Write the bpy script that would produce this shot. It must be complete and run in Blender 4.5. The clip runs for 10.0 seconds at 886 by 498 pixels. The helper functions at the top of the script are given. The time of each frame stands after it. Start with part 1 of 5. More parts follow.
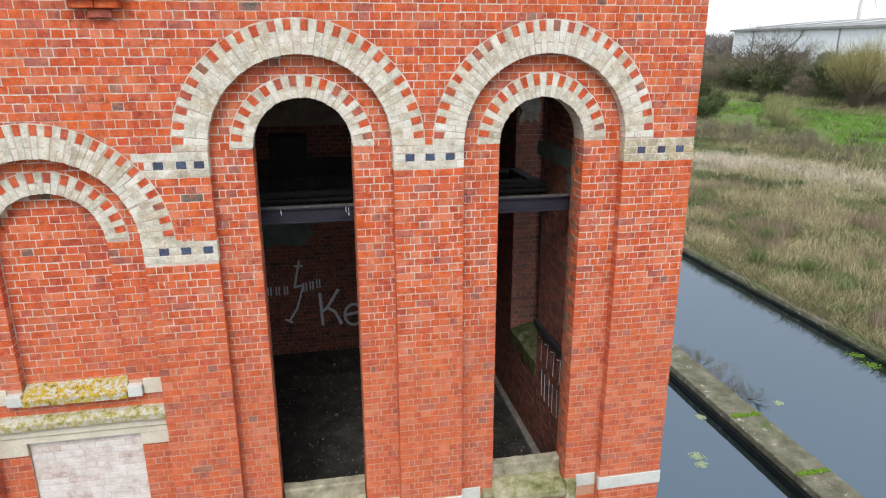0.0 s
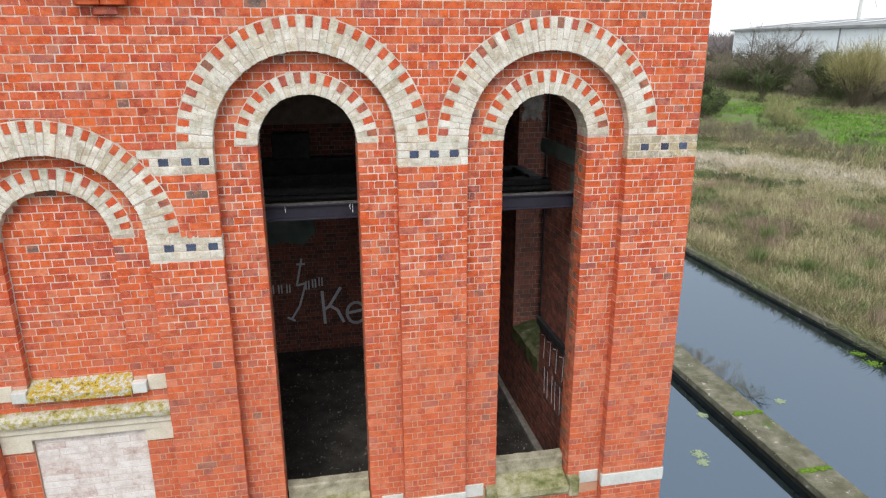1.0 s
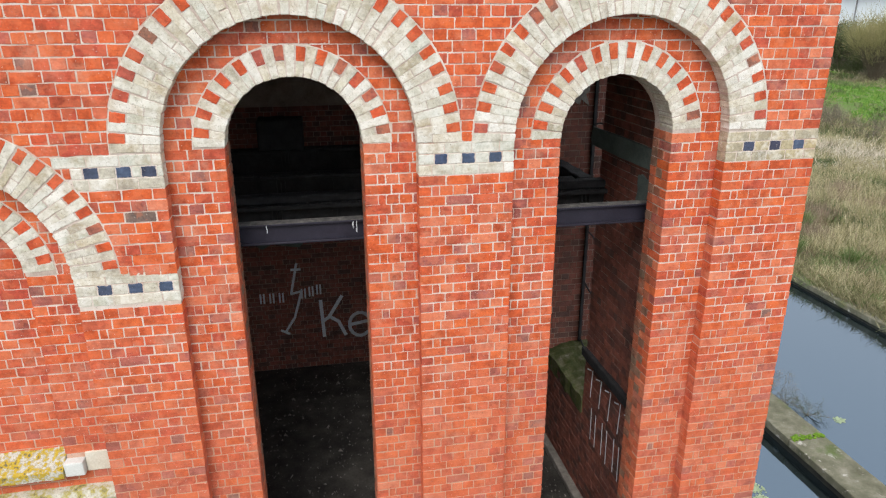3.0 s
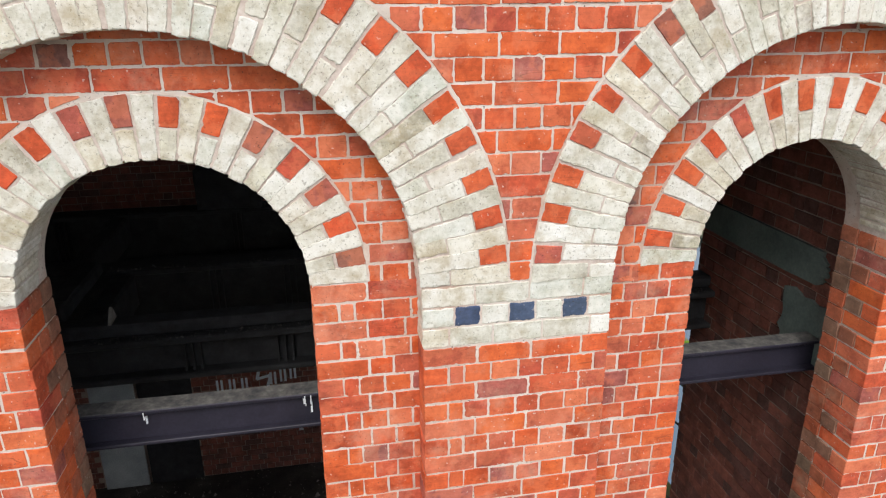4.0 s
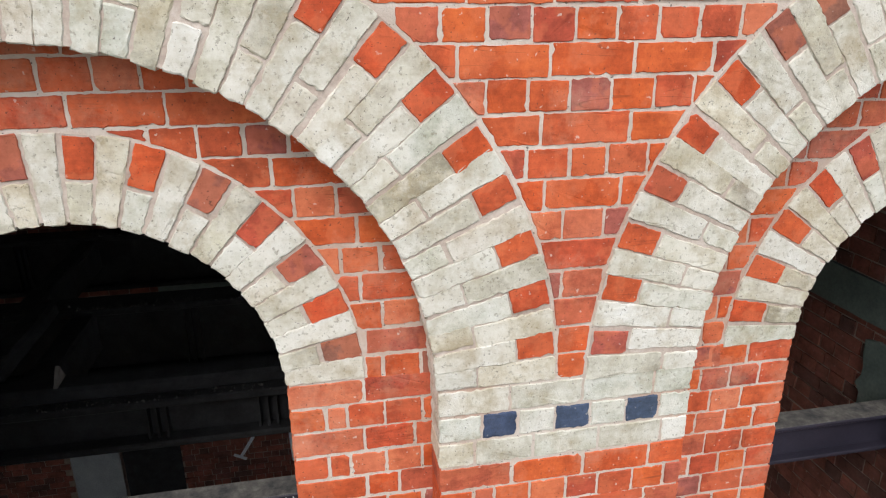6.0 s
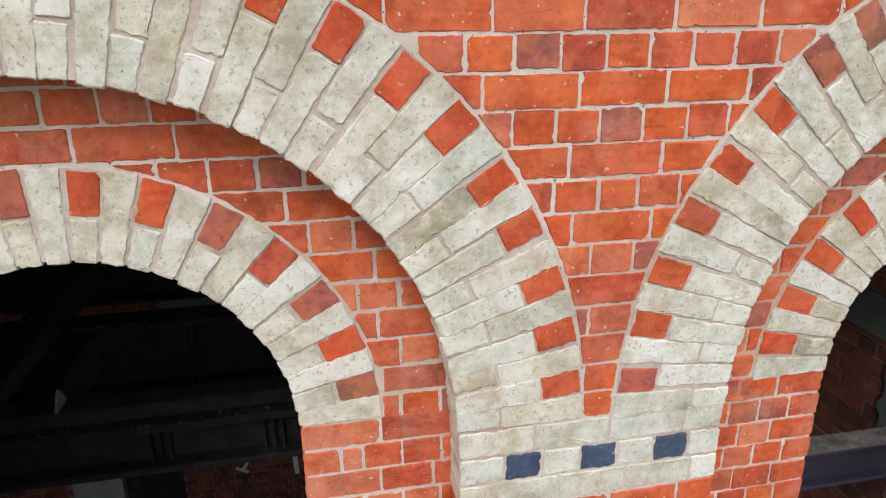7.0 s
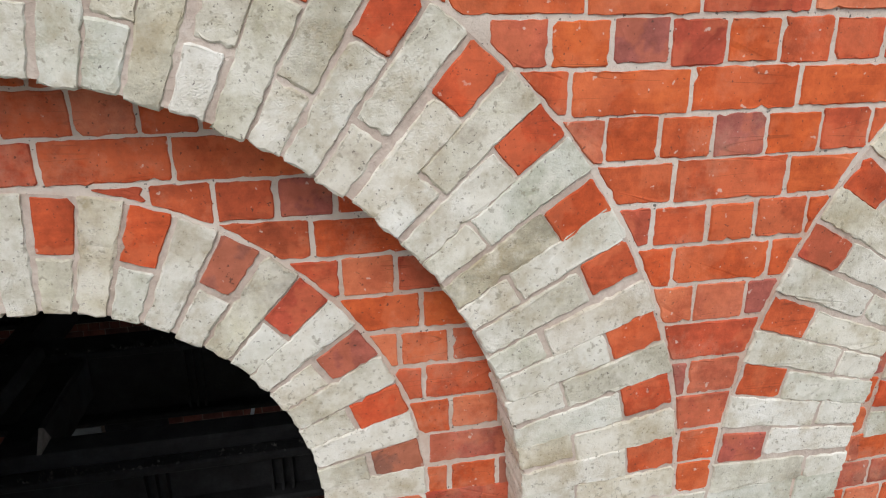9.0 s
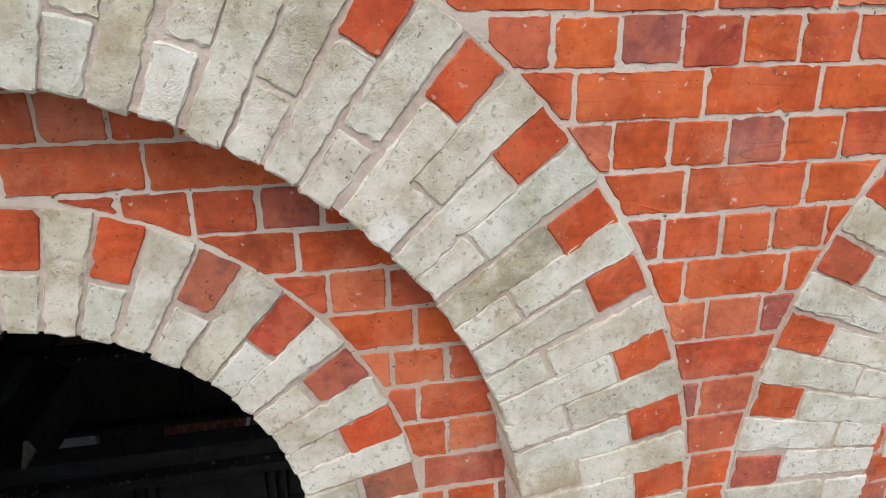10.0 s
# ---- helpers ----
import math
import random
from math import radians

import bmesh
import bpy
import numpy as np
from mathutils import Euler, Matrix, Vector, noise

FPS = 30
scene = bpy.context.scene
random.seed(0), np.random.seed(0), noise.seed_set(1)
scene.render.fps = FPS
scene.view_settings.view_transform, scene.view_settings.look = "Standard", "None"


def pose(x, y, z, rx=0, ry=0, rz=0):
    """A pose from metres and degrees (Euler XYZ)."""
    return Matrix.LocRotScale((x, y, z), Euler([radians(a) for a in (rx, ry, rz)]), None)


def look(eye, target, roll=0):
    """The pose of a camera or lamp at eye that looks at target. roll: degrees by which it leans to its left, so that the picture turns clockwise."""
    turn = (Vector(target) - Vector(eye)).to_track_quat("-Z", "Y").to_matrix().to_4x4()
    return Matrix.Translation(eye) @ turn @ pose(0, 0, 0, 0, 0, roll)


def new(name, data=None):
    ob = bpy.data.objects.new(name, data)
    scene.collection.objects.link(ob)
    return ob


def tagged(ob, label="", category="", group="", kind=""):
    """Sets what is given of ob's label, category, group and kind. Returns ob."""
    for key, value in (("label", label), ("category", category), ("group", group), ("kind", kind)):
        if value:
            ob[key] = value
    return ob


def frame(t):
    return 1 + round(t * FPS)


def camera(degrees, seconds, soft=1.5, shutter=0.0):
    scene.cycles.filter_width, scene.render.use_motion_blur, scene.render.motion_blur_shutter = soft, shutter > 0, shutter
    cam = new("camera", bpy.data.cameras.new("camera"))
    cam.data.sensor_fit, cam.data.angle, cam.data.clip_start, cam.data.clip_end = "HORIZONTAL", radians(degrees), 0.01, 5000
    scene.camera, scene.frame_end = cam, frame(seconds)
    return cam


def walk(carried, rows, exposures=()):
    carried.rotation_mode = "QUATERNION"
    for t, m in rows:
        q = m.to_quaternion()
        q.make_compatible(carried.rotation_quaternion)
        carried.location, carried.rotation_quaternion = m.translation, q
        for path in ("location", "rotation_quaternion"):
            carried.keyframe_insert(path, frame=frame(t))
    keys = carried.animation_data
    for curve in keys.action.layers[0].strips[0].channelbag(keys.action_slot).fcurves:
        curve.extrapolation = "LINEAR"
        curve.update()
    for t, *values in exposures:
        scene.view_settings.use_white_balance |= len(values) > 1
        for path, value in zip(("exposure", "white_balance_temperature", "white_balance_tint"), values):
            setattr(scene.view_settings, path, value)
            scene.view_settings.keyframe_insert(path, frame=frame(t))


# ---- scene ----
cam = camera(67.0, 10.0, soft=1.2)
METRES, EYE, TILT, LEAN, TURN = 6.86, 9.0, 0.0, 0.0, -11.0
ROWS = [
    (0.0, 0.0, 0.0, 0.0, -0.04, -16.94, 0.14),
    (0.5, -0.0008, -0.0042, -0.0016, -0.04, -16.95, 0.14),
    (1.0, -0.0068, -0.0042, -0.0043, -0.04, -16.95, 0.14),
    (1.5, -0.0191, 0.0006, -0.0088, -0.01, -17.77, 0.13),
    (2.0, -0.0298, 0.0422, -0.0092, 0.05, -18.73, 0.14),
    (3.5, -0.0569, 0.5078, -0.0149, 0.18, -19.29, 0.23),
    (4.0, -0.0659, 0.7266, -0.0078, 0.18, -19.17, 0.4),
    (4.5, -0.0734, 0.8328, -0.0112, 0.06, -19.36, 0.48),
    (5.0, -0.0754, 0.85, -0.0104, 0.04, -19.49, 0.5),
    (6.5, -0.0792, 0.8327, -0.001, -0.06, -19.35, 0.52),
    (7.0, -0.0859, 0.8531, 0.0026, -0.14, -19.11, 0.61),
    (7.5, -0.0938, 0.8744, 0.0032, -0.23, -18.95, 0.68),
    (8.0, -0.0981, 0.8898, 0.0014, -0.33, -18.93, 0.71),
    (8.5, -0.1031, 0.9002, -0.0001, -0.4, -18.9, 0.73),
    (9.0, -0.1066, 0.9061, -0.0029, -0.44, -18.89, 0.72),
    (9.5, -0.1049, 0.9111, -0.004, -0.53, -18.81, 0.7),
    (10.0, -0.1055, 0.9195, -0.0041, -0.56, -18.72, 0.74),
]
walk(cam, [(t, pose(0, 0, EYE, TILT, LEAN, TURN) @ pose(METRES * x, METRES * y, METRES * z, 90 + pitch, roll, yaw)) for t, x, y, z, yaw, pitch, roll in ROWS],
     exposures=[(0.0, 0.61), (2.0, 0.65), (3.5, 0.76), (4.5, 0.73), (5.2, 0.64), (6.5, 0.48), (7.5, 0.40), (8.5, 0.33), (10.0, 0.26)])

# ---- world and light ----
world = bpy.data.worlds.new("world")
scene.world = world
world.use_nodes = True
wn = world.node_tree.nodes
sky = wn.new("ShaderNodeTexSky")
sky.sky_type = "NISHITA"
sky.sun_disc = False
sky.sun_elevation, sky.sun_rotation = radians(48), radians(200)
sky.dust_density, sky.air_density, sky.ozone_density = 4.0, 1.0, 1.0
haze = wn.new("ShaderNodeMix")
haze.data_type = "RGBA"
haze.inputs[0].default_value = 0.8
haze.inputs[7].default_value = (8.7, 9.0, 9.4, 1)
world.node_tree.links.new(sky.outputs[0], haze.inputs[6])
world.node_tree.links.new(haze.outputs[2], wn["Background"].inputs[0])
wn["Background"].inputs[1].default_value = 0.1
sun = new("sun", bpy.data.lights.new("sun", "SUN"))
sun.data.energy, sun.data.angle, sun.data.color = 1.3, radians(25), (1.0, 0.96, 0.9)
sun.matrix_world = look((0, 0, 30), (8, 24, 2))

# ---- materials ----
def material(name, rough=0.85, metal=0.0):
    m = bpy.data.materials.new(name)
    m.use_nodes = True
    b = m.node_tree.nodes["Principled BSDF"]
    b.inputs["Roughness"].default_value, b.inputs["Metallic"].default_value = rough, metal
    b.inputs["Specular IOR Level"].default_value = 0.3
    return m, m.node_tree.nodes, m.node_tree.links, b


def coords(n, l):
    """World-sized coordinates that stay with the surface."""
    geo = n.new("ShaderNodeNewGeometry")
    return geo.outputs["Position"]


def noise_tex(n, l, vec, scale, detail=4.0, rough=0.6):
    t = n.new("ShaderNodeTexNoise")
    t.inputs["Scale"].default_value, t.inputs["Detail"].default_value, t.inputs["Roughness"].default_value = scale, detail, rough
    l.new(vec, t.inputs["Vector"])
    return t.outputs["Fac"]


def ramp(n, l, fac, stops):
    r = n.new("ShaderNodeValToRGB")
    els = r.color_ramp.elements
    while len(els) < len(stops):
        els.new(0.5)
    for e, (p, c) in zip(els, stops):
        e.position = p
        e.color = (*c, 1) if len(c) == 3 else c
    l.new(fac, r.inputs[0])
    return r.outputs[0]


def mix(n, l, fac, a, b, how="MIX"):
    x = n.new("ShaderNodeMix")
    x.data_type, x.blend_type = "RGBA", how
    for sock, v in ((x.inputs[0], fac), (x.inputs[6], a), (x.inputs[7], b)):
        if hasattr(v, "links"):
            l.new(v, sock)
        elif isinstance(v, tuple):
            sock.default_value = (*v, 1)
        else:
            sock.default_value = v
    return x.outputs[2]


def bump(n, l, b, height, strength=0.4, dist=0.01):
    k = n.new("ShaderNodeBump")
    k.inputs["Strength"].default_value, k.inputs["Distance"].default_value = strength, dist
    l.new(height, k.inputs["Height"])
    l.new(k.outputs[0], b.inputs["Normal"])


def G(v):
    return (v, v, v)


def brick_mat(name, stops, joined, speck=0.5, grime=0.5, pale=(0.68, 0.40, 0.29), relief=0.5, pits=False, dulled=0.0, patchwork=False):
    """Fired brick: its tone by piece, with grain, pits, lime specks and pale bloom."""
    m, n, l, b = material(name, 0.82)
    p = coords(n, l)
    if joined:
        rnd = n.new("ShaderNodeNewGeometry").outputs["Random Per Island"]
    else:
        rnd = n.new("ShaderNodeObjectInfo").outputs["Random"]
    tone = ramp(n, l, rnd, stops)
    cloud = noise_tex(n, l, p, 9.0, 5.0, 0.65)
    tone = mix(n, l, 0.8, tone, ramp(n, l, cloud, [(0.28, G(0.22)), (0.5, G(0.5)), (0.74, G(0.76))]), "OVERLAY")
    tone = mix(n, l, 0.5, tone, ramp(n, l, noise_tex(n, l, p, 48.0, 6.0, 0.75), [(0.3, G(0.28)), (0.7, G(0.72))]), "OVERLAY")
    streak = n.new("ShaderNodeMapping")
    streak.inputs["Scale"].default_value = (5, 5, 70)
    l.new(p, streak.inputs["Vector"])
    tone = mix(n, l, 0.3, tone, ramp(n, l, noise_tex(n, l, streak.outputs[0], 1.0, 3.0), [(0.3, G(0.35)), (0.7, G(0.65))]), "OVERLAY")
    if patchwork:
        patchy = ramp(n, l, noise_tex(n, l, p, 8.0, 4.0, 0.55), [(0.50, G(0)), (0.54, G(0.55))])
        tone = mix(n, l, patchy, tone, mix(n, l, 0.55, tone, (0.72, 0.20, 0.095)))
        drag = n.new("ShaderNodeMapping")
        drag.inputs["Scale"].default_value = (2.2, 2.2, 34)
        l.new(p, drag.inputs["Vector"])
        line = ramp(n, l, noise_tex(n, l, drag.outputs[0], 1.0, 0.0, 0.5), [(0.49, G(0)), (0.5, G(1)), (0.51, G(0))])
        line = mix(n, l, ramp(n, l, noise_tex(n, l, p, 6.0, 2.0), [(0.54, G(0)), (0.62, G(0.6))]), G(0), line)
        tone = mix(n, l, line, tone, (0.16, 0.04, 0.02))
    bloom = ramp(n, l, noise_tex(n, l, p, 3.1, 9.0, 0.75), [(0.52, G(0)), (0.74, G(grime))])
    tone = mix(n, l, bloom, tone, pale)
    # lower courses mix toward a duller salmon tone, by height with noise
    spot_xyz = n.new("ShaderNodeSeparateXYZ")
    l.new(p, spot_xyz.inputs[0])
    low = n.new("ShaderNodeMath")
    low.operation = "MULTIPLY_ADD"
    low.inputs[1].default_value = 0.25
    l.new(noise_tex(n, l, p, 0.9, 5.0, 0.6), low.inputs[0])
    l.new(spot_xyz.outputs[2], low.inputs[2])
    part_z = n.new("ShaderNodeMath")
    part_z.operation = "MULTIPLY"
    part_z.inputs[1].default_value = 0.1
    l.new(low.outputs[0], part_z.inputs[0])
    tone = mix(n, l, ramp(n, l, part_z.outputs[0], [(0.5, G(dulled)), (0.66, G(0))]), tone, (0.50, 0.17, 0.105))
    specks = ramp(n, l, noise_tex(n, l, p, 62.0, 2.0, 0.5), [(0.70, G(0)), (0.735, G(speck))])
    tone = mix(n, l, specks, tone, (0.72, 0.66, 0.6))
    soot = ramp(n, l, noise_tex(n, l, p, 130.0, 2.0, 0.5), [(0.27, G(0.7)), (0.33, G(0))])
    tone = mix(n, l, soot, tone, (0.05, 0.035, 0.03))
    l.new(tone, b.inputs["Base Color"])
    h = mix(n, l, 0.5, noise_tex(n, l, p, 160.0, 4.0, 0.7), noise_tex(n, l, p, 28.0, 5.0, 0.7))
    if pits:
        cells = n.new("ShaderNodeTexVoronoi")
        cells.inputs["Scale"].default_value = 250.0
        wob = n.new("ShaderNodeMix")
        wob.data_type = "RGBA"
        wob.inputs[0].default_value = 0.012
        nz = n.new("ShaderNodeTexNoise")
        nz.inputs["Scale"].default_value = 60.0
        l.new(p, nz.inputs["Vector"])
        l.new(p, wob.inputs[6])
        l.new(nz.outputs["Color"], wob.inputs[7])
        l.new(wob.outputs[2], cells.inputs["Vector"])
        rough_part = ramp(n, l, noise_tex(n, l, p, 14.0, 4.0, 0.6), [(0.38, G(0)), (0.6, G(1))])
        lump = mix(n, l, rough_part, G(0.5), ramp(n, l, cells.outputs["Distance"], [(0.1, G(0.95)), (0.75, G(0.0))]))
        h = mix(n, l, 0.25, h, lump)
        stain = ramp(n, l, noise_tex(n, l, p, 6.5, 6.0, 0.7), [(0.51, G(0)), (0.65, G(0.62))])
        tone = mix(n, l, stain, tone, (0.40, 0.32, 0.20))
        limed = ramp(n, l, noise_tex(n, l, p, 11.0, 5.0, 0.65), [(0.50, G(0)), (0.64, G(0.6))])
        tone = mix(n, l, limed, tone, (0.80, 0.775, 0.715))
        moss = ramp(n, l, noise_tex(n, l, p, 4.3, 7.0, 0.75), [(0.56, G(0)), (0.68, G(0.25))])
        tone = mix(n, l, moss, tone, (0.40, 0.43, 0.33))
        pit = ramp(n, l, noise_tex(n, l, p, 70.0, 3.0, 0.6), [(0.32, G(0.55)), (0.40, G(0))])
        tone = mix(n, l, pit, tone, (0.26, 0.23, 0.17))
        l.new(tone, b.inputs["Base Color"])
    bump(n, l, b, h, relief, 0.006 if not pits else 0.0065)
    return m


RED = [(0.0, (0.540, 0.087, 0.027)), (0.14, (0.610, 0.125, 0.036)), (0.28, (0.500, 0.085, 0.040)), (0.40, (0.570, 0.105, 0.028)), (0.50, (0.430, 0.075, 0.045)), (0.60, (0.590, 0.120, 0.035)), (0.70, (0.640, 0.195, 0.105)), (0.80, (0.440, 0.080, 0.046)), (0.87, (0.545, 0.100, 0.026)), (0.93, (0.390, 0.105, 0.080)), (0.985, (0.340, 0.105, 0.086)), (1.0, (0.162, 0.120, 0.103))]
WHITE = [(0.0, (0.67, 0.635, 0.56)), (0.16, (0.55, 0.525, 0.45)), (0.30, (0.75, 0.73, 0.685)), (0.44, (0.62, 0.56, 0.45)), (0.58, (0.58, 0.585, 0.52)), (0.72, (0.73, 0.71, 0.655)), (0.85, (0.50, 0.47, 0.385)), (0.94, (0.66, 0.61, 0.54)), (1.0, (0.42, 0.38, 0.28))]
VRED = [(0.0, (0.54, 0.090, 0.028)), (0.35, (0.50, 0.078, 0.030)), (0.60, (0.55, 0.105, 0.036)), (0.78, (0.45, 0.078, 0.042)), (0.9, (0.38, 0.092, 0.068)), (1.0, (0.27, 0.13, 0.09))]
BLUE = [(0.0, (0.045, 0.062, 0.12)), (0.6, (0.075, 0.105, 0.17)), (1.0, (0.05, 0.05, 0.085))]
PALE = [(0.0, (0.62, 0.56, 0.54)), (0.5, (0.70, 0.67, 0.66)), (1.0, (0.56, 0.47, 0.45))]
red_piece, red_joined = brick_mat("red_brick", RED, False, dulled=0.3, patchwork=True), brick_mat("red_brick_far", RED, True, dulled=0.3, patchwork=True)
white_piece = brick_mat("pale_brick", WHITE, False, 0.3, 0.5, (0.42, 0.375, 0.27), 0.6, True)
DIRTY = [(0.0, (0.50, 0.42, 0.28)), (0.4, (0.42, 0.38, 0.29)), (0.7, (0.55, 0.46, 0.27)), (1.0, (0.34, 0.31, 0.24))]
stained_piece = brick_mat("stained_pale_brick", DIRTY, False, 0.3, 0.5, (0.26, 0.24, 0.17), 0.7, True)
vred_piece = brick_mat("red_header", VRED, False, 0.3, 0.1, patchwork=True)
blue_piece = brick_mat("blue_brick", BLUE, False, 0.3, 0.2, (0.3, 0.3, 0.33))
blank_piece = brick_mat("whitewashed_brick", PALE, False, 0.2, 0.5, (0.78, 0.76, 0.76), 0.5)


def plain(name, stops, scale=6.0, rough=0.85, relief=0.4, dist=0.008, fine=60.0, metal=0.0):
    m, n, l, b = material(name, rough, metal)
    p = coords(n, l)
    tone = ramp(n, l, noise_tex(n, l, p, scale, 6.0, 0.65), stops)
    tone = mix(n, l, 0.35, tone, ramp(n, l, noise_tex(n, l, p, fine, 3.0), [(0.3, G(0.3)), (0.7, G(0.7))]), "OVERLAY")
    l.new(tone, b.inputs["Base Color"])
    bump(n, l, b, mix(n, l, 0.5, noise_tex(n, l, p, fine * 2, 4.0, 0.7), noise_tex(n, l, p, fine / 4, 4.0)), relief, dist)
    return m


def mortar():
    """Pale lime mortar, gritty; low on the wall the old joints are stained with brick dust."""
    m, n, l, b = material("mortar", 0.95)
    p = coords(n, l)
    tone = ramp(n, l, noise_tex(n, l, p, 5.0, 6.0, 0.65), [(0.25, (0.52, 0.44, 0.38)), (0.5, (0.66, 0.58, 0.525)), (0.75, (0.75, 0.69, 0.63))])
    sep = n.new("ShaderNodeSeparateXYZ")
    l.new(p, sep.inputs[0])
    mad = n.new("ShaderNodeMath")
    mad.operation = "MULTIPLY_ADD"
    mad.inputs[1].default_value = 2.6
    l.new(noise_tex(n, l, p, 2.2, 6.0, 0.7), mad.inputs[0])
    l.new(sep.outputs[2], mad.inputs[2])
    ten = n.new("ShaderNodeMath")
    ten.operation = "MULTIPLY"
    ten.inputs[1].default_value = 0.1
    l.new(mad.outputs[0], ten.inputs[0])
    tone = mix(n, l, ramp(n, l, ten.outputs[0], [(0.64, G(0.85)), (0.76, G(0.0))]), tone, (0.50, 0.26, 0.16))
    tone = mix(n, l, ramp(n, l, noise_tex(n, l, p, 1.3, 7.0, 0.75), [(0.48, G(0)), (0.62, G(0.6))]), tone, (0.46, 0.25, 0.17))
    tone = mix(n, l, ramp(n, l, noise_tex(n, l, p, 95.0, 2.0), [(0.30, G(0.85)), (0.34, G(0))]), tone, (0.07, 0.06, 0.055))
    l.new(tone, b.inputs["Base Color"])
    bump(n, l, b, mix(n, l, 0.5, noise_tex(n, l, p, 140.0, 4.0, 0.7), noise_tex(n, l, p, 22.0, 4.0)), 0.8, 0.008)
    return m


mortar_mat = mortar()
ring_mortar = plain("pink_lime_mortar", [(0.3, (0.40, 0.32, 0.27)), (0.5, (0.53, 0.44, 0.39)), (0.7, (0.66, 0.58, 0.53))], 5.0, 0.95, 0.8)
stone_mat = plain("stone", [(0.3, (0.55, 0.51, 0.42)), (0.7, (0.70, 0.66, 0.57))], 4.0, 0.85)
grey_stone = plain("weathered_stone", [(0.3, (0.16, 0.16, 0.11)), (0.5, (0.33, 0.31, 0.23)), (0.7, (0.45, 0.42, 0.33))], 5.0, 0.9, 0.8)
band_mat = plain("painted_stone", [(0.3, (0.50, 0.52, 0.50)), (0.7, (0.66, 0.68, 0.66))], 3.0, 0.8)
lichen_mat = plain("lichen_stone", [(0.36, (0.14, 0.13, 0.09)), (0.42, (0.46, 0.32, 0.02)), (0.485, (0.46, 0.35, 0.06)), (0.52, (0.36, 0.34, 0.26)), (0.60, (0.56, 0.55, 0.50)), (0.70, (0.22, 0.21, 0.16))], 19.0, 0.95, 0.9, 0.012, 50.0)
moss_stone = plain("mossy_stone", [(0.33, (0.10, 0.12, 0.035)), (0.45, (0.24, 0.24, 0.12)), (0.6, (0.40, 0.38, 0.27)), (0.75, (0.52, 0.49, 0.38))], 4.0, 0.95, 0.9, 0.012, 50.0)
damp_moss = plain("damp_moss", [(0.32, (0.035, 0.05, 0.012)), (0.5, (0.075, 0.085, 0.03)), (0.64, (0.14, 0.13, 0.085)), (0.72, (0.36, 0.35, 0.31))], 6.0, 0.95, 0.9, 0.012, 50.0)
drip_mat = plain("lichen_drip_stone", [(0.32, (0.14, 0.13, 0.08)), (0.44, (0.38, 0.33, 0.10)), (0.52, (0.42, 0.40, 0.31)), (0.62, (0.55, 0.53, 0.46)), (0.72, (0.25, 0.23, 0.16))], 14.0, 0.95, 0.9, 0.012, 50.0)
# inner wall tones, darker and browner than the outer bricks
inner_brick = plain("dark_inner_plaster", [(0.3, (0.05, 0.035, 0.03)), (0.5, (0.12, 0.05, 0.035)), (0.7, (0.20, 0.08, 0.055))], 3.0, 0.95)
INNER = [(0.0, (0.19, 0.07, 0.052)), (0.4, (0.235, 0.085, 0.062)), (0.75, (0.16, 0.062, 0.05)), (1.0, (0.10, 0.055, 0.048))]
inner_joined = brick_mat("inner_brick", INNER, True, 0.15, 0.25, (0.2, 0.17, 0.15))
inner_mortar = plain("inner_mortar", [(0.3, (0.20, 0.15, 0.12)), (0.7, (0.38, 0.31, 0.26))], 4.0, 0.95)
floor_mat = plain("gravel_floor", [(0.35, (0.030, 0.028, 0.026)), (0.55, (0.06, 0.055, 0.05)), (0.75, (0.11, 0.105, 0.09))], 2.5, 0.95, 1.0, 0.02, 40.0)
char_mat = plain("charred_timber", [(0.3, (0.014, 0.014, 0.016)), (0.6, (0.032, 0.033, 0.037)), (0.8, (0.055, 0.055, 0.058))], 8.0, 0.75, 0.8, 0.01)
iron_mat = plain("painted_iron", [(0.3, (0.018, 0.017, 0.028)), (0.7, (0.032, 0.029, 0.046))], 6.0, 0.5, 0.2)
dust_mat = plain("grey_dust", [(0.3, (0.12, 0.11, 0.10)), (0.7, (0.30, 0.28, 0.26))], 9.0, 0.95)
plaster_mat = plain("green_plaster", [(0.3, (0.08, 0.11, 0.10)), (0.7, (0.17, 0.205, 0.19))], 3.0, 0.9)
pale_board = plain("pale_board", [(0.3, (0.26, 0.29, 0.31)), (0.7, (0.42, 0.45, 0.46))], 3.0, 0.9)
beam_dust = plain("beam_dust", [(0.35, (0.05, 0.05, 0.055)), (0.55, (0.12, 0.115, 0.11)), (0.7, (0.19, 0.185, 0.175))], 14.0, 0.95)
blank_mortar = plain("whitewashed_mortar", [(0.3, (0.52, 0.41, 0.38)), (0.7, (0.66, 0.57, 0.55))], 6.0, 0.95)
REVEAL_TONES = [(0.0, (0.34, 0.12, 0.07)), (0.4, (0.42, 0.10, 0.045)), (0.7, (0.25, 0.12, 0.08)), (1.0, (0.20, 0.13, 0.09))]
reveal_piece, reveal_joined = brick_mat("reveal_brick", REVEAL_TONES, False, 0.4, 0.6, (0.34, 0.27, 0.20)), brick_mat("reveal_brick_far", REVEAL_TONES, True, 0.4, 0.6, (0.34, 0.27, 0.20))
chalk_mat = plain("white_spray_paint", [(0.3, (0.62, 0.66, 0.72)), (0.7, (0.78, 0.82, 0.86))], 20.0, 0.9)

# ---- piece builders ----
F, RECESS, COURSE, STRETCH = 7.40, 0.137, 0.0879, 0.2285
R = F + RECESS
JOINT = 0.0088
Z0, BCOURSE = 7.660, 0.0895  # foot of the springing blocks, and the height of their courses
rng = random.Random(4)


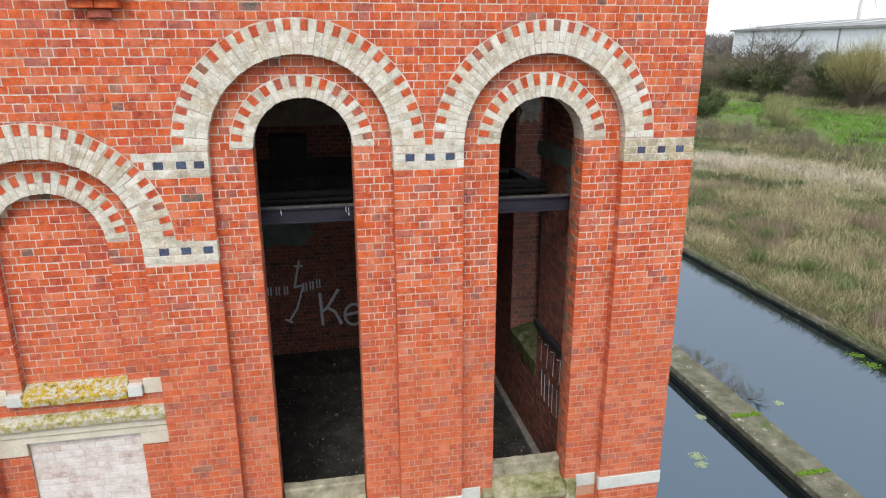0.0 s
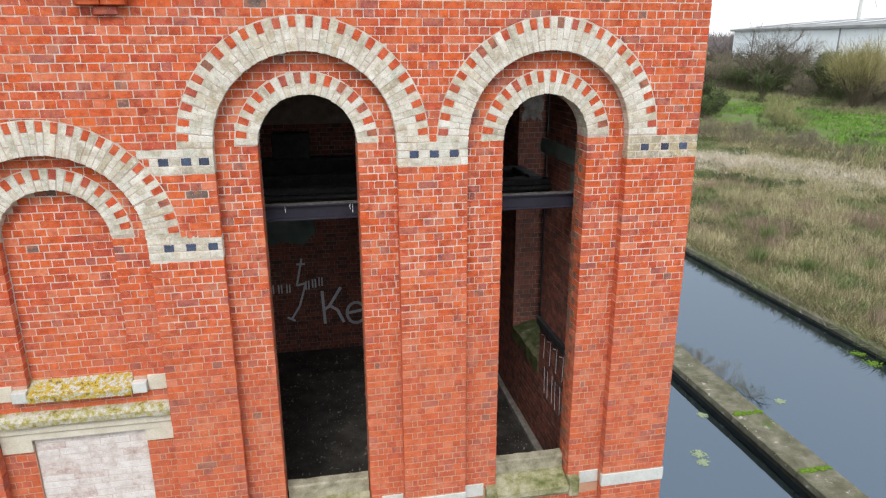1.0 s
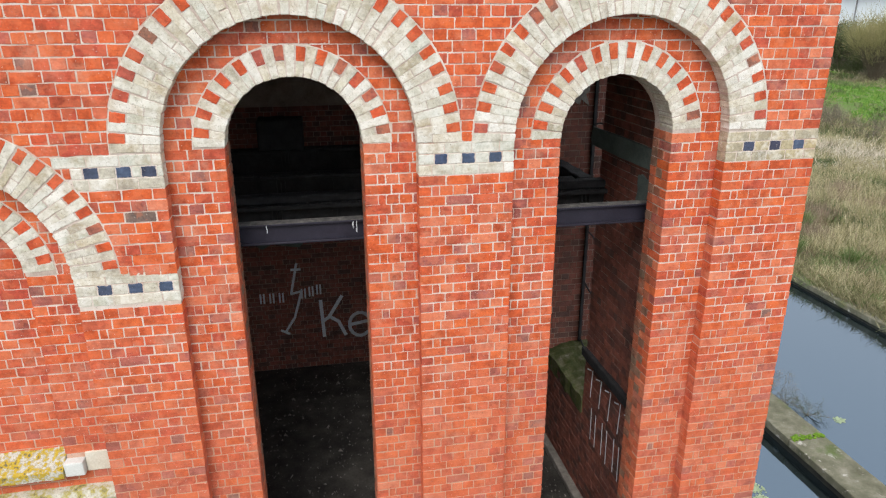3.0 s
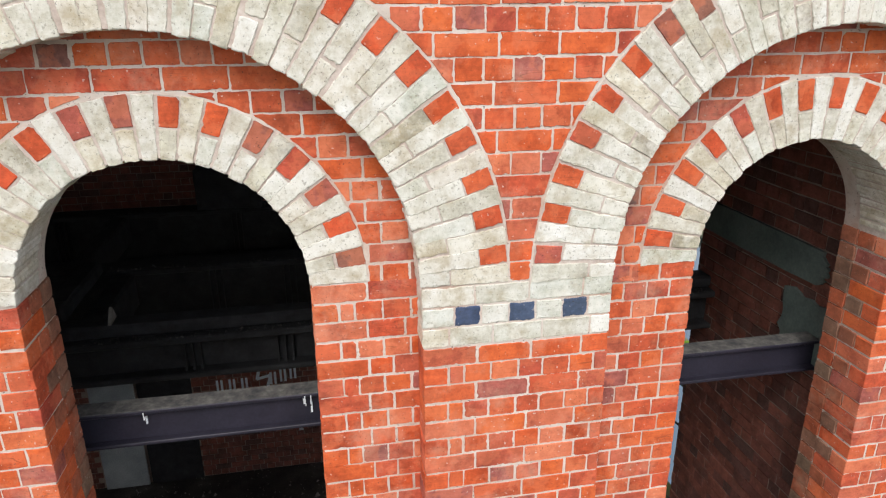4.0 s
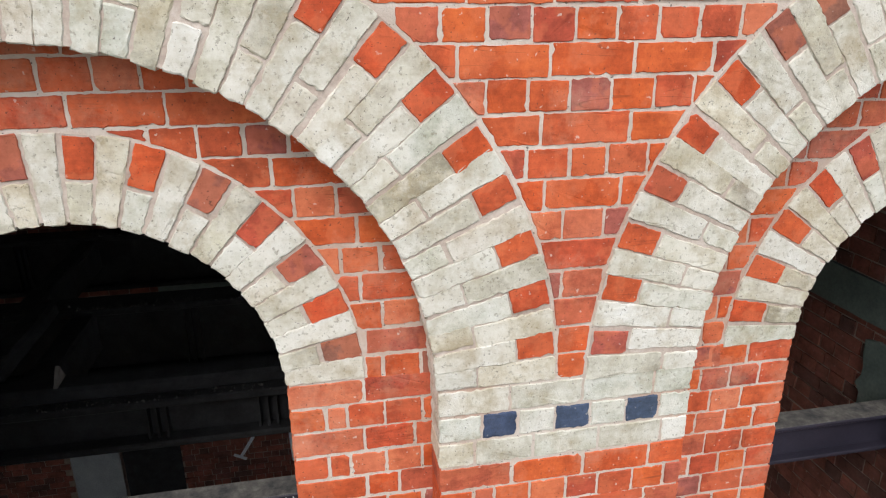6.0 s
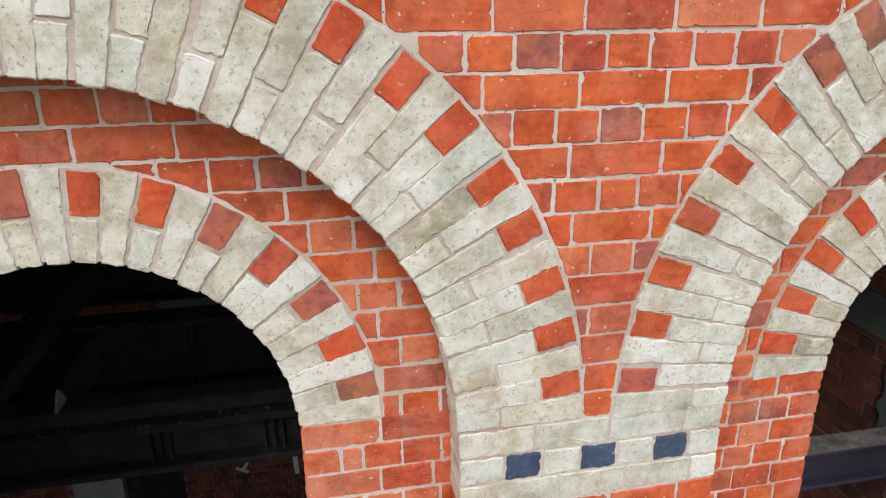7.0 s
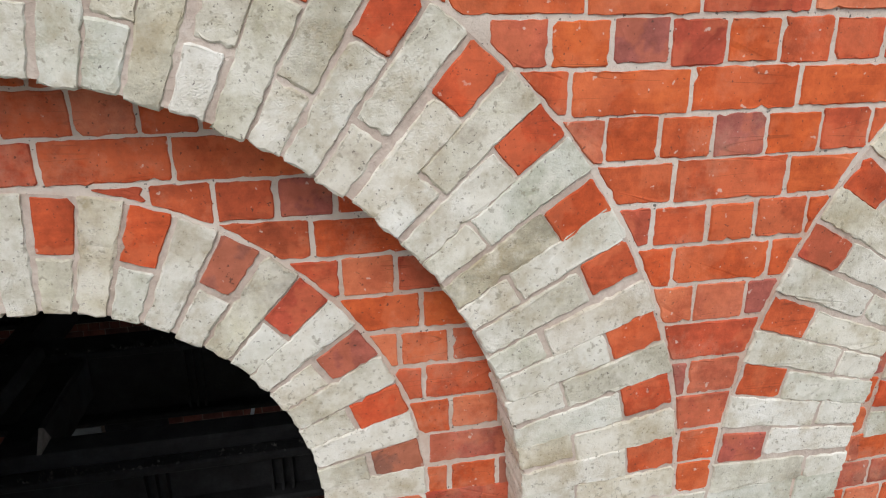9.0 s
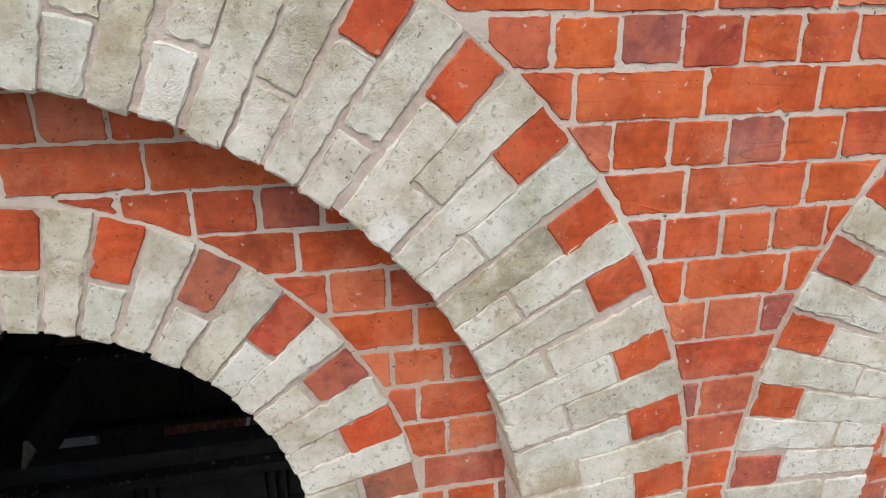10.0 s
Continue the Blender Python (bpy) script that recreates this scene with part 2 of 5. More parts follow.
def shrink(poly, d):
    """A convex polygon (anticlockwise) moved inwards by d."""
    out = []
    k = len(poly)
    for i in range(k):
        a, b, c = Vector(poly[i - 1]), Vector(poly[i]), Vector(poly[(i + 1) % k])
        e1, e2 = (b - a).normalized(), (c - b).normalized()
        n1, n2 = Vector((-e1.y, e1.x)), Vector((-e2.y, e2.x))
        s = 1 + n1.dot(n2)
        out.append(b + (n1 + n2) * (d / max(s, 0.4)))
    return out


def cut(poly, px, pz, nx, nz):
    """Keep the side of the line through (px, pz) to which (nx, nz) points."""
    out = []
    for i in range(len(poly)):
        a, b = poly[i - 1], poly[i]
        da, db = (a[0] - px) * nx + (a[1] - pz) * nz, (b[0] - px) * nx + (b[1] - pz) * nz
        if (da >= 0) != (db >= 0):
            t = da / (da - db)
            out.append((a[0] + (b[0] - a[0]) * t, a[1] + (b[1] - a[1]) * t))
        if db >= 0:
            out.append(b)
    return out


def area(poly):
    return 0.5 * sum(poly[i - 1][0] * poly[i][1] - poly[i][0] * poly[i - 1][1] for i in range(len(poly)))


def tidy(poly, d=0.004):
    out = [p for i, p in enumerate(poly) if math.hypot(p[0] - poly[i - 1][0], p[1] - poly[i - 1][1]) > d]
    return out


def piece_geo(poly, depth, rough=0.0012, worn=0.0022, step=0.03, proud=0.0, chips=0.03):
    """Vertices and faces of one brick: its face at y = 0 looks towards -y, its outline uneven and its arrises worn."""
    ring = []
    worn_poly = []
    for i in range(len(poly)):  # knocked-off corners
        a, q, b = Vector(poly[i - 1]), Vector(poly[i]), Vector(poly[(i + 1) % len(poly)])
        c = min(rng.uniform(0.001, 0.0045) * (3.0 if rng.random() < 0.1 else 1.0), 0.3 * min((a - q).length, (b - q).length))
        worn_poly += [q + (a - q).normalized() * c, q + (b - q).normalized() * c]
    poly = worn_poly
    k = len(poly)
    for i in range(k):
        a, b = Vector(poly[i]), Vector(poly[(i + 1) % k])
        cuts = max(1, min(16, round((b - a).length / step)))
        for j in range(cuts):
            q = a.lerp(b, j / cuts)
            n_in = Vector((a.y - b.y, b.x - a.x)).normalized()
            q = q + n_in * (rng.gauss(0, rough) + (rng.uniform(0.002, 0.0055) if rng.random() < chips else 0.0))
            ring.append(q)
    mid = sum(ring, Vector((0, 0))) / len(ring)
    vs, fs = [], []
    c = len(ring)
    for q in ring:
        d = (mid - q)
        w = worn * rng.uniform(0.5, 1.5)
        if rng.random() < 0.06:
            w *= 2.2
        e = q + d.normalized() * w
        vs.append((e.x, rng.uniform(-0.0012, 0.0012) - proud, e.y))
    for q in ring:
        vs.append((q.x, 0.0032 - proud, q.y))
    for q in ring:
        vs.append((q.x, depth, q.y))
    fs.append(tuple(range(c)))
    for i in range(c):
        j = (i + 1) % c
        fs.append((i, i + c, j + c, j))
        fs.append((i + c, i + 2 * c, j + 2 * c, j + c))
    return vs, fs


def mesh_of(name, vs, fs, mat, smooth=False):
    me = bpy.data.meshes.new(name)
    me.from_pydata(vs, [], fs)
    me.materials.append(mat)
    if smooth:
        me.polygons.foreach_set("use_smooth", [True] * len(me.polygons))
    me.update()
    return me


def part(name, bm, mat, parent, label=""):
    me = bpy.data.meshes.new(name)
    bmesh.ops.recalc_face_normals(bm, faces=bm.faces[:])
    bm.to_mesh(me)
    bm.free()
    me.materials.append(mat)
    ob = new(name, me)
    ob.parent = parent
    if label:
        tagged(ob, label)
    return ob


def top(name, label, category, kind="", at=(0, 0, 0), group=""):
    e = new(name)
    e.location = at
    return tagged(e, label, category, group, kind)


def thing(name, bm, mat, label, category, kind="", group=""):
    return tagged(part(name, bm, mat, None), label, category, group, kind)


def box(bm, x0, y0, z0, x1, y1, z1, bevel=0.0, seg=1):
    r = bmesh.ops.create_cube(bm, size=1.0, matrix=Matrix.LocRotScale(((x0 + x1) / 2, (y0 + y1) / 2, (z0 + z1) / 2), None, (x1 - x0, y1 - y0, z1 - z0)))
    if bevel:
        es = list({e for v in r["verts"] for e in v.link_edges})
        bmesh.ops.bevel(bm, geom=es, offset=bevel, segments=seg, affect="EDGES", profile=0.6)
    return bm


def boxes(*rows, bevel=0.0):
    bm = bmesh.new()
    for r in rows:
        box(bm, *r, bevel=bevel)
    return bm


def rod(bm, a, b, r, sides=8, r2=None):
    a, b = Vector(a), Vector(b)
    q = (b - a).to_track_quat("Z", "Y").to_matrix().to_4x4()
    bmesh.ops.create_cone(bm, cap_ends=True, segments=sides, radius1=r, radius2=r if r2 is None else r2, depth=(b - a).length,
                          matrix=Matrix.Translation((a + b) / 2) @ q)
    return bm


def sheet(loops, y0, y1):
    """A slab between y0 and y1 with the outline loops[0] and holes loops[1:], each a list of (x, z)."""
    bm = bmesh.new()
    es = []
    for lp in loops:
        vs = [bm.verts.new((x, y0, z)) for x, z in lp]
        es += [bm.edges.new((vs[i - 1], vs[i])) for i in range(len(vs))]
    bmesh.ops.triangle_fill(bm, use_beauty=True, use_dissolve=False, edges=es)
    ex = bmesh.ops.extrude_face_region(bm, geom=bm.faces[:])
    bmesh.ops.translate(bm, vec=(0, y1 - y0, 0), verts=[v for v in ex["geom"] if isinstance(v, bmesh.types.BMVert)])
    return bm


def arched(cx, r, spring, bottom, steps=40):
    """The outline of an arched opening."""
    pts = [(cx - r, bottom), (cx + r, bottom)]
    pts += [(cx + r * math.cos(math.pi * i / steps), spring + r * math.sin(math.pi * i / steps)) for i in range(steps + 1)]
    return pts


# ---- plan of the facade ----
BAYS = [(-2.815, 6.962), (-0.106, 7.933), (2.661, 7.938)]  # centre and springing of each outer arch
INNER_BAYS = [(-2.812, 6.966), (-0.098, 7.925), (2.660, 7.912)]  # and of the smaller arch within it
OUT_R = [(0.945, 1.297), (0.978, 1.337), (0.972, 1.331)]  # outer arch, inside and outside
IN_R = [(0.555, 0.788), (0.537, 0.773), (0.515, 0.784)]  # inner arch
CORNER, WEST, TOP = 4.545, -4.9, 9.95
BOTTOM = 0.6

# ---- brickwork ----
def bond(x0, x1, z_from, z_to, base, odd=1, phase=None, start=0.0):
    """English bond between x0 and x1, courses counted from base: rows of (x, z, x, z). Courses k with k % 2 == odd are stretchers.
    phase: where a stretcher's joint stands on a long wall; without it each course begins at x0, headers with a closer."""
    k0, k1 = math.floor((z_from - base) / COURSE + 0.01), math.ceil((z_to - base) / COURSE - 0.01)
    half = STRETCH / 2
    for k in range(k0, k1):
        za = base + k * COURSE
        stretcher = k % 2 == odd
        edges = [x0]
        if phase is not None:
            pitch, off = (STRETCH, phase) if stretcher else (half, phase - 0.053)
            x = off + math.ceil((x0 + 0.03 - off) / pitch) * pitch
            while x < x1 - 0.03:
                edges.append(x + rng.gauss(0, 0.005))
                x += pitch
        elif stretcher:
            x = x0 + start
            while x < x1 - 0.3:
                x += STRETCH * rng.uniform(0.97, 1.03)
                edges.append(x)
            if x1 - edges[-1] > 0.26:
                edges.append(edges[-1] + (x1 - edges[-1]) * rng.choice((0.4, 0.5, 0.6)))
        else:
            x = x0 + half * rng.uniform(0.96, 1.04)
            edges.append(x)
            x += half * 0.58
            edges.append(x)
            while x < x1 - 0.16:
                x += half * rng.uniform(0.94, 1.06)
                edges.append(x)
        edges.append(x1)
        dz = [rng.gauss(0, 0.0014) for _ in edges]
        for i in range(len(edges) - 1):
            if edges[i + 1] - edges[i] > 0.02:
                yield edges[i], za + dz[i], edges[i + 1], za + COURSE + dz[i]


def outside(poly, cx, cz, r, low=-99.0):
    """Cut a brick where it meets a ring of radius r: bricks below the springing line are kept."""
    mx, mz = sum(p[0] for p in poly) / len(poly), sum(p[1] for p in poly) / len(poly)
    if mz < low:
        return poly
    far = max(math.hypot(p[0] - cx, p[1] - cz) for p in poly)
    near = min(math.hypot(p[0] - cx, p[1] - cz) for p in poly)
    if near >= r:
        return poly
    if far <= r:
        return []
    # the cut runs along the ring beside the brick's outer part
    ox, oz = max(poly, key=lambda p: math.hypot(p[0] - cx, p[1] - cz))
    ax, az = (mx + ox) / 2 - cx, (mz + oz) / 2 - cz
    a = math.hypot(ax, az)
    nx, nz = ax / a, az / a
    return cut(poly, cx + nx * r, cz + nz * r, nx, nz)


def lay(parent, polys, y, mats, near, depth=0.02, limit=300, turn=None, name="brick", far_name="far_bricks", worn=0.0022):
    """Bricks on one face. near(x, z) -> distance: the nearest ones become objects of their own, the others are joined."""
    rows = []
    for poly, deep in polys:
        poly = tidy(poly)
        if len(poly) < 3 or area(poly) < 0.0012:
            continue
        poly = tidy(shrink(poly, JOINT / 2 * rng.uniform(0.6, 1.5)))
        if len(poly) < 3 or area(poly) < 0.0008:
            continue
        cx, cz = sum(p[0] for p in poly) / len(poly), sum(p[1] for p in poly) / len(poly)
        rows.append((near(cx, cz), cx, cz, poly, deep or depth))
    rows.sort(key=lambda r: r[0])
    m = turn or Matrix()
    jv, jf = [], []
    for i, (dist, cx, cz, poly, deep) in enumerate(rows):
        proud = max(0.0002, rng.gauss(0.0008, 0.0009))
        close = i < limit and dist < 1.5
        vs, fs = piece_geo([(p[0] - cx, p[1] - cz) for p in poly], deep, proud=proud, worn=worn, rough=0.0009 if close else 0.0016, step=0.013 if close else 0.05, chips=0.03 if close else 0.0)
        if i < limit:
            ob = new(name, mesh_of(name, vs, fs, mats[0]))
            ob.parent = parent
            ob.matrix_local = m @ Matrix.Translation((cx, y, cz))
        else:
            b = len(jv)
            jv += [tuple(m @ Vector((v[0] + cx, v[1] + y, v[2] + cz))) for v in vs]
            jf += [tuple(i + b for i in f) for f in fs]
    if jv:
        ob = new(far_name, mesh_of(far_name, jv, jf, mats[1]))
        ob.parent = parent
        tagged(ob, kind="stuff")


def rect(a):
    x0, z0, x1, z1 = a
    return [(x0, z0), (x1, z0), (x1, z1), (x0, z1)]


HOT = (0.95, 8.55)


def near_hot(x, z):
    return math.hypot(x - HOT[0], z - HOT[1])


BRICKS = []  # the laying of red bricks waits until the end
BLOCK = 3 * BCOURSE
ZU, ZL = Z0 + BLOCK, 6.72  # top of the upper springing blocks, foot of the lower ones
EDGE = [(cx - o[0], cx + o[0]) for (cx, sp), o in zip(BAYS, OUT_R)]  # sides of the recesses

# upper wall and piers in one plane, pierced by three arched recesses
wall_front = top("wall_front", "weathered red brick wall in English bond with pale joints", "wall", "structure")
outline = [(WEST, BOTTOM), (CORNER - 0.012, BOTTOM), (CORNER - 0.012, TOP), (WEST, TOP)]
part("mortar", sheet([outline] + [arched(cx, o[0] + 0.012, sp, BOTTOM + 0.3) for (cx, sp), o in zip(BAYS, OUT_R)], F + 0.0024, R), mortar_mat, wall_front)
inner_wall = top("wall_recess", "red brick wall set back within the arches", "wall", "structure")
holes = [arched(INNER_BAYS[0][0], IN_R[0][0] + 0.012, INNER_BAYS[0][1], 5.2), [(-3.43, 2.0), (-2.2, 2.0), (-2.2, 4.62), (-3.43, 4.62)]]
holes += [arched(cx, o[0] + 0.012, sp, 2.95) for (cx, sp), o in zip(INNER_BAYS[1:], IN_R[1:])]
part("mortar", sheet([outline] + holes, R + 0.0024, R + 0.34), mortar_mat, inner_wall)

polys = []
for a in bond(WEST, CORNER, ZU, TOP, ZU, 0, 1.173):
    p = rect(a)
    for (cx, sp), o in zip(BAYS, OUT_R):
        p = outside(p, cx, sp, o[1] + 0.004, sp - 0.1) if p else p
    if p:
        polys.append((p, 0.12 if a[2] > CORNER - 0.01 else None))
for a in bond(WEST, EDGE[1][0], ZU - 3 * COURSE, ZU, ZU, 0, 1.173):  # between the low arch and the block beside it
    p = outside(rect(a), BAYS[0][0], BAYS[0][1], OUT_R[0][1] + 0.004)
    p = cut(p, -1.74, 0, -1, 0) if p else p
    if p:
        polys.append((p, None))
BRICKS.append((wall_front, polys, F))

PIERS = [(WEST, EDGE[0][0], ZU - 3 * COURSE), (EDGE[0][1], EDGE[1][0], Z0), (EDGE[1][1], EDGE[2][0], Z0), (EDGE[2][1], CORNER, Z0)]
BAND = (3.06, 3.25)
for k, (x0, x1, zb) in enumerate(PIERS):
    pier = top("pier", "flat red brick pier between the arched recesses", "pier", "structure", group="piers")
    polys = []
    for a in bond(x0, x1, 2.0, zb, Z0 if k else ZU, 1 if k else 0):
        p = rect(a)
        zm = (a[1] + a[3]) / 2
        if k >= 2 and BAND[0] < zm < BAND[1]:
            continue
        if k <= 1:
            p = outside(p, *BAYS[0], OUT_R[0][1] + 0.004, BAYS[0][1] + 0.02)
            if ZL < zm < ZL + BLOCK and p:
                p = []
        if p:
            edge = a[0] < x0 + 0.01 or a[2] > x1 - 0.01
            polys.append((p, RECESS - 0.004 if edge else None))
    BRICKS.append((pier, polys, F))

# recessed wall round the openings
for i, (c, sp) in enumerate(INNER_BAYS):
    polys = []
    panel = top("recess_panel", "red brick panel round a tall arched opening" if i else "red brick panel round a blocked arched window", "brick panel", "structure", group="recess panels")
    ri, ro = IN_R[i]
    lo, hi = EDGE[i][0] - 0.06, EDGE[i][1] + 0.06
    for side in (0, 1):
        x0, x1 = (lo, c - ri) if side == 0 else (c + ri, hi)
        for a in bond(x0, x1, 3.22 if i else 5.3, sp, sp, 1, None, 0.0):
            edge = (side == 0 and a[2] > x1 - 0.01) or (side == 1 and a[0] < x0 + 0.01)
            polys.append((rect(a), (0.105 if a[2] - a[0] > 0.15 else 0.215) if edge else None))
    for a in bond(lo, hi, sp - 0.012, sp + OUT_R[i][0] + 0.1, sp - (0.015 if i == 1 else 0.0), 1, c + 0.09):
        p = outside(rect(a), c, sp, ro + 0.004)
        if p:
            polys.append((p, None))
    if i == 0:
        for a in bond(lo, hi, 4.98, 5.14, sp, 1, c):
            polys.append((rect(a), None))
        for x0, x1 in ((lo, -3.43), (-2.2, hi)):
            for a in bond(x0, x1, 2.0, 4.45, sp, 1):
                polys.append((rect(a), 0.1))
    else:
        for a in bond(lo, hi, 2.0, 2.86, sp, 1, c):
            polys.append((rect(a), None))
    BRICKS.append((panel, polys, R))

# bricks on the sides of the two open arches, behind the first ones
REVEALS = []
for i in (1, 2):
    c, sp = INNER_BAYS[i]
    for s in (-1, 1):
        rows = []
        for k in range(-54, 0):
            za = sp + k * COURSE
            y0 = R + (0.110 if k % 2 else 0.220)
            rows += [((y0, za, min(y0 + 0.115, R + 0.338), za + COURSE)), ((y0 + 0.115, za, R + 0.338, za + COURSE))] if k % 2 else [(y0, za, R + 0.338, za + COURSE)]
        REVEALS.append((c + s * IN_R[i][0], s, rows))

# ---- arches ----
def wedge(r0, r1, half):
    """The outline of a voussoir about the axis that points up, about (0, 0) as the arch's centre."""
    a, b = half * r0 - JOINT * 0.36, half * r1 - JOINT * 0.36
    return [(-a, r0), (a, r0), (b, r1), (-b, r1)]


def ring(name, label, cx, cz, y, r0, r1, count, split, depth, group, drift=(0, 0, 0, 0)):
    """An arch of single bricks: whole pale ones and, every second one, a red header at the back of a pale brick."""
    e = top(name, label, "arch", "structure", group=group)
    bm = bmesh.new()
    half = math.pi / count / 2
    n = 72
    vs = [[bm.verts.new((cx + r * math.cos(math.pi * k / n), yy, cz + r * math.sin(math.pi * k / n))) for k in range(n + 1)] for yy in (y + 0.0002, y + depth - 0.003) for r in (r0 + 0.006, r1 - 0.002)]
    for k in range(n):
        for a, b in ((0, 1), (1, 3), (3, 2), (2, 0)):
            bm.faces.new((vs[a][k], vs[a][k + 1], vs[b][k + 1], vs[b][k]))
    part("mortar", bm, ring_mortar, e)
    pools = {}
    for i in range(count):
        even = i % 2 == 0
        if split == 3:
            third = (r1 - r0) / 3
            spans = [(r0, r0 + third - JOINT / 2, "pale_brick", white_piece), (r0 + third + JOINT / 2, r1, "pale_brick", white_piece)] if even else \
                    [(r0, r1 - third - JOINT / 2, "pale_brick", white_piece), (r1 - third + JOINT / 2, r1 - 0.004, "red_brick", vred_piece)]
        else:
            hs = (r0 + r1) / 2
            spans = [(r0, r1, "pale_brick", white_piece)] if even else [(r0, hs - JOINT / 2, "pale_brick", white_piece), (hs + JOINT / 2, r1 - 0.004, "red_brick", vred_piece)]
        ang = math.pi * (i + 0.5) / count
        u = min(ang / math.pi * 2 - 1, 0.95 if cx > -2 else 0.12)
        ang += radians(drift[0] + drift[1] * u + drift[2] * u ** 2 + drift[3] * u ** 3)  # the bricks sit closer on some flanks
        for a, b, nm, mat in spans:
            key = (round(a, 3), round(b, 3))
            pool = pools.setdefault(key, [])
            if len(pool) < 9:
                a2, b2 = a + rng.uniform(-0.004, 0.004), b + rng.uniform(-0.004, 0.004)
                vs_, fs_ = piece_geo(wedge(a2, b2, half), depth - 0.004, rough=0.0014 if nm == "pale_brick" else 0.0009, worn=0.0034 if nm == "pale_brick" else 0.002, step=0.014)
                pool.append(mesh_of(nm, vs_, fs_, mat))
            ob = new(nm, rng.choice(pool))
            ob.parent = e
            ob.matrix_local = Matrix.Translation((cx, y + rng.uniform(-0.0055, -0.0022), cz)) @ Matrix.Rotation(math.pi / 2 - ang, 4, "Y") @ Matrix.Rotation(rng.gauss(0, 0.004), 4, "Y")
    return e


for i, (cx, sp) in enumerate(BAYS):
    ring("outer_arch", "round arch of pale bricks with red headers along its edge", cx, sp, F, *OUT_R[i], (53, 49, 49)[i], 3, RECESS, "outer arches", ((0, 0, 0, 0), (-0.29, 3.06, 0.22, -3.37), (0.63, 0.07, 0.09, -0.08))[i])
    cx, sp = INNER_BAYS[i]
    ring("inner_arch", "smaller round arch of pale and red bricks over the opening" if i else "smaller round arch of pale and red bricks over blocked window", cx, sp, R, *IN_R[i], 29, 2, 0.24, "inner arches", ((0.23, 2.11, -4.64, -9.65), (-0.97, 4.13, 0.45, -4.97), (1.63, -1.57, 0.15, 0.62))[i])


def springer(x0, x1, z, blues, clip=None, extra=0.0, pale=None):
    """The pale block of three courses on which an arch springs, with three blue headers in the middle course."""
    e = top("springing_block", "pale brick springing block with three blue header bricks", "springing block", "structure", group="springing blocks")
    for k in range(3):
        za = z + k * BCOURSE
        cuts = [x0 - (extra if k == 2 else 0)]
        if k == 1:
            for b in blues:
                cuts += [b - 0.056, b + 0.056]
        else:
            x = cuts[0] + (0.115 if k == 0 else 0.0)
            if k == 0:
                cuts.append(x)
            while x < x1 - 0.16:
                x += STRETCH * rng.uniform(0.6 if k == 0 else 0.95, 1.05)
                if x < x1 - 0.06:
                    cuts.append(x)
        cuts.append(x1)
        for i in range(len(cuts) - 1):
            p = rect((cuts[i], za, cuts[i + 1], za + BCOURSE))
            if clip:
                p = outside(p, *clip)
            p = tidy(p) if p else p
            if len(p) < 3 or area(p) < 0.001:
                continue
            p = shrink(p, JOINT / 2)
            blue = k == 1 and i % 2 == 1 and i < 6
            mx, mz = sum(q[0] for q in p) / len(p), sum(q[1] for q in p) / len(p)
            vs, fs = piece_geo([(q[0] - mx, q[1] - mz) for q in p], RECESS - 0.005, rough=0.0014, worn=0.0034, step=0.014)
            nm = "blue_brick" if blue else "pale_brick"
            ob = new(nm, mesh_of(nm, vs, fs, blue_piece if blue else pale or white_piece))
            ob.parent = e
            ob.location = (mx, F - 0.0015, mz)


springer(EDGE[0][1], EDGE[1][0], ZL, (-1.65, -1.42, -1.19))
springer(-1.74, EDGE[1][0], Z0, (-1.6, -1.37, -1.19), (*BAYS[0], OUT_R[0][1] + 0.006), 0.12)
springer(EDGE[1][1], EDGE[2][0], Z0, (1.065, 1.295, 1.525))
springer(EDGE[2][1], CORNER, Z0, (3.86, 4.12, 4.36), None, 0.0, stained_piece)

# ---- stonework of the facade ----
def profile_run(bm, x0, x1, pts, cap=True):
    """A moulding: the outline pts of (y, z), anticlockwise seen from +x, drawn from x0 to x1."""
    a = [bm.verts.new((x0, y, z)) for y, z in pts]
    b = [bm.verts.new((x1, y, z)) for y, z in pts]
    k = len(pts)
    for i in range(k):
        j = (i + 1) % k
        bm.faces.new((a[i], a[j], b[j], b[i]))
    bm.faces.new(a)
    bm.faces.new(b)
    return bm


def soften(bm, amount, cuts=2):
    """Uneven, weathered stone: cut the long edges and move the points a little."""
    long_edges = [e for e in bm.edges if e.calc_length() > 0.3]
    bmesh.ops.subdivide_edges(bm, edges=long_edges, cuts=cuts * 6, use_grid_fill=True)
    for v in bm.verts:
        v.co += noise.noise_vector(v.co * 9.0) * amount
    return bm


def stone_run(name, label, category, rows, mat, amount=0.004, kind="structure"):
    bm = bmesh.new()
    for x0, x1, pts in rows:
        profile_run(bm, x0, x1, pts)
    bmesh.ops.bevel(bm, geom=[e for e in bm.edges if e.calc_length() > 0.12], offset=0.006, segments=2, affect="EDGES")
    return thing(name, soften(bm, amount), mat, label, category, kind)


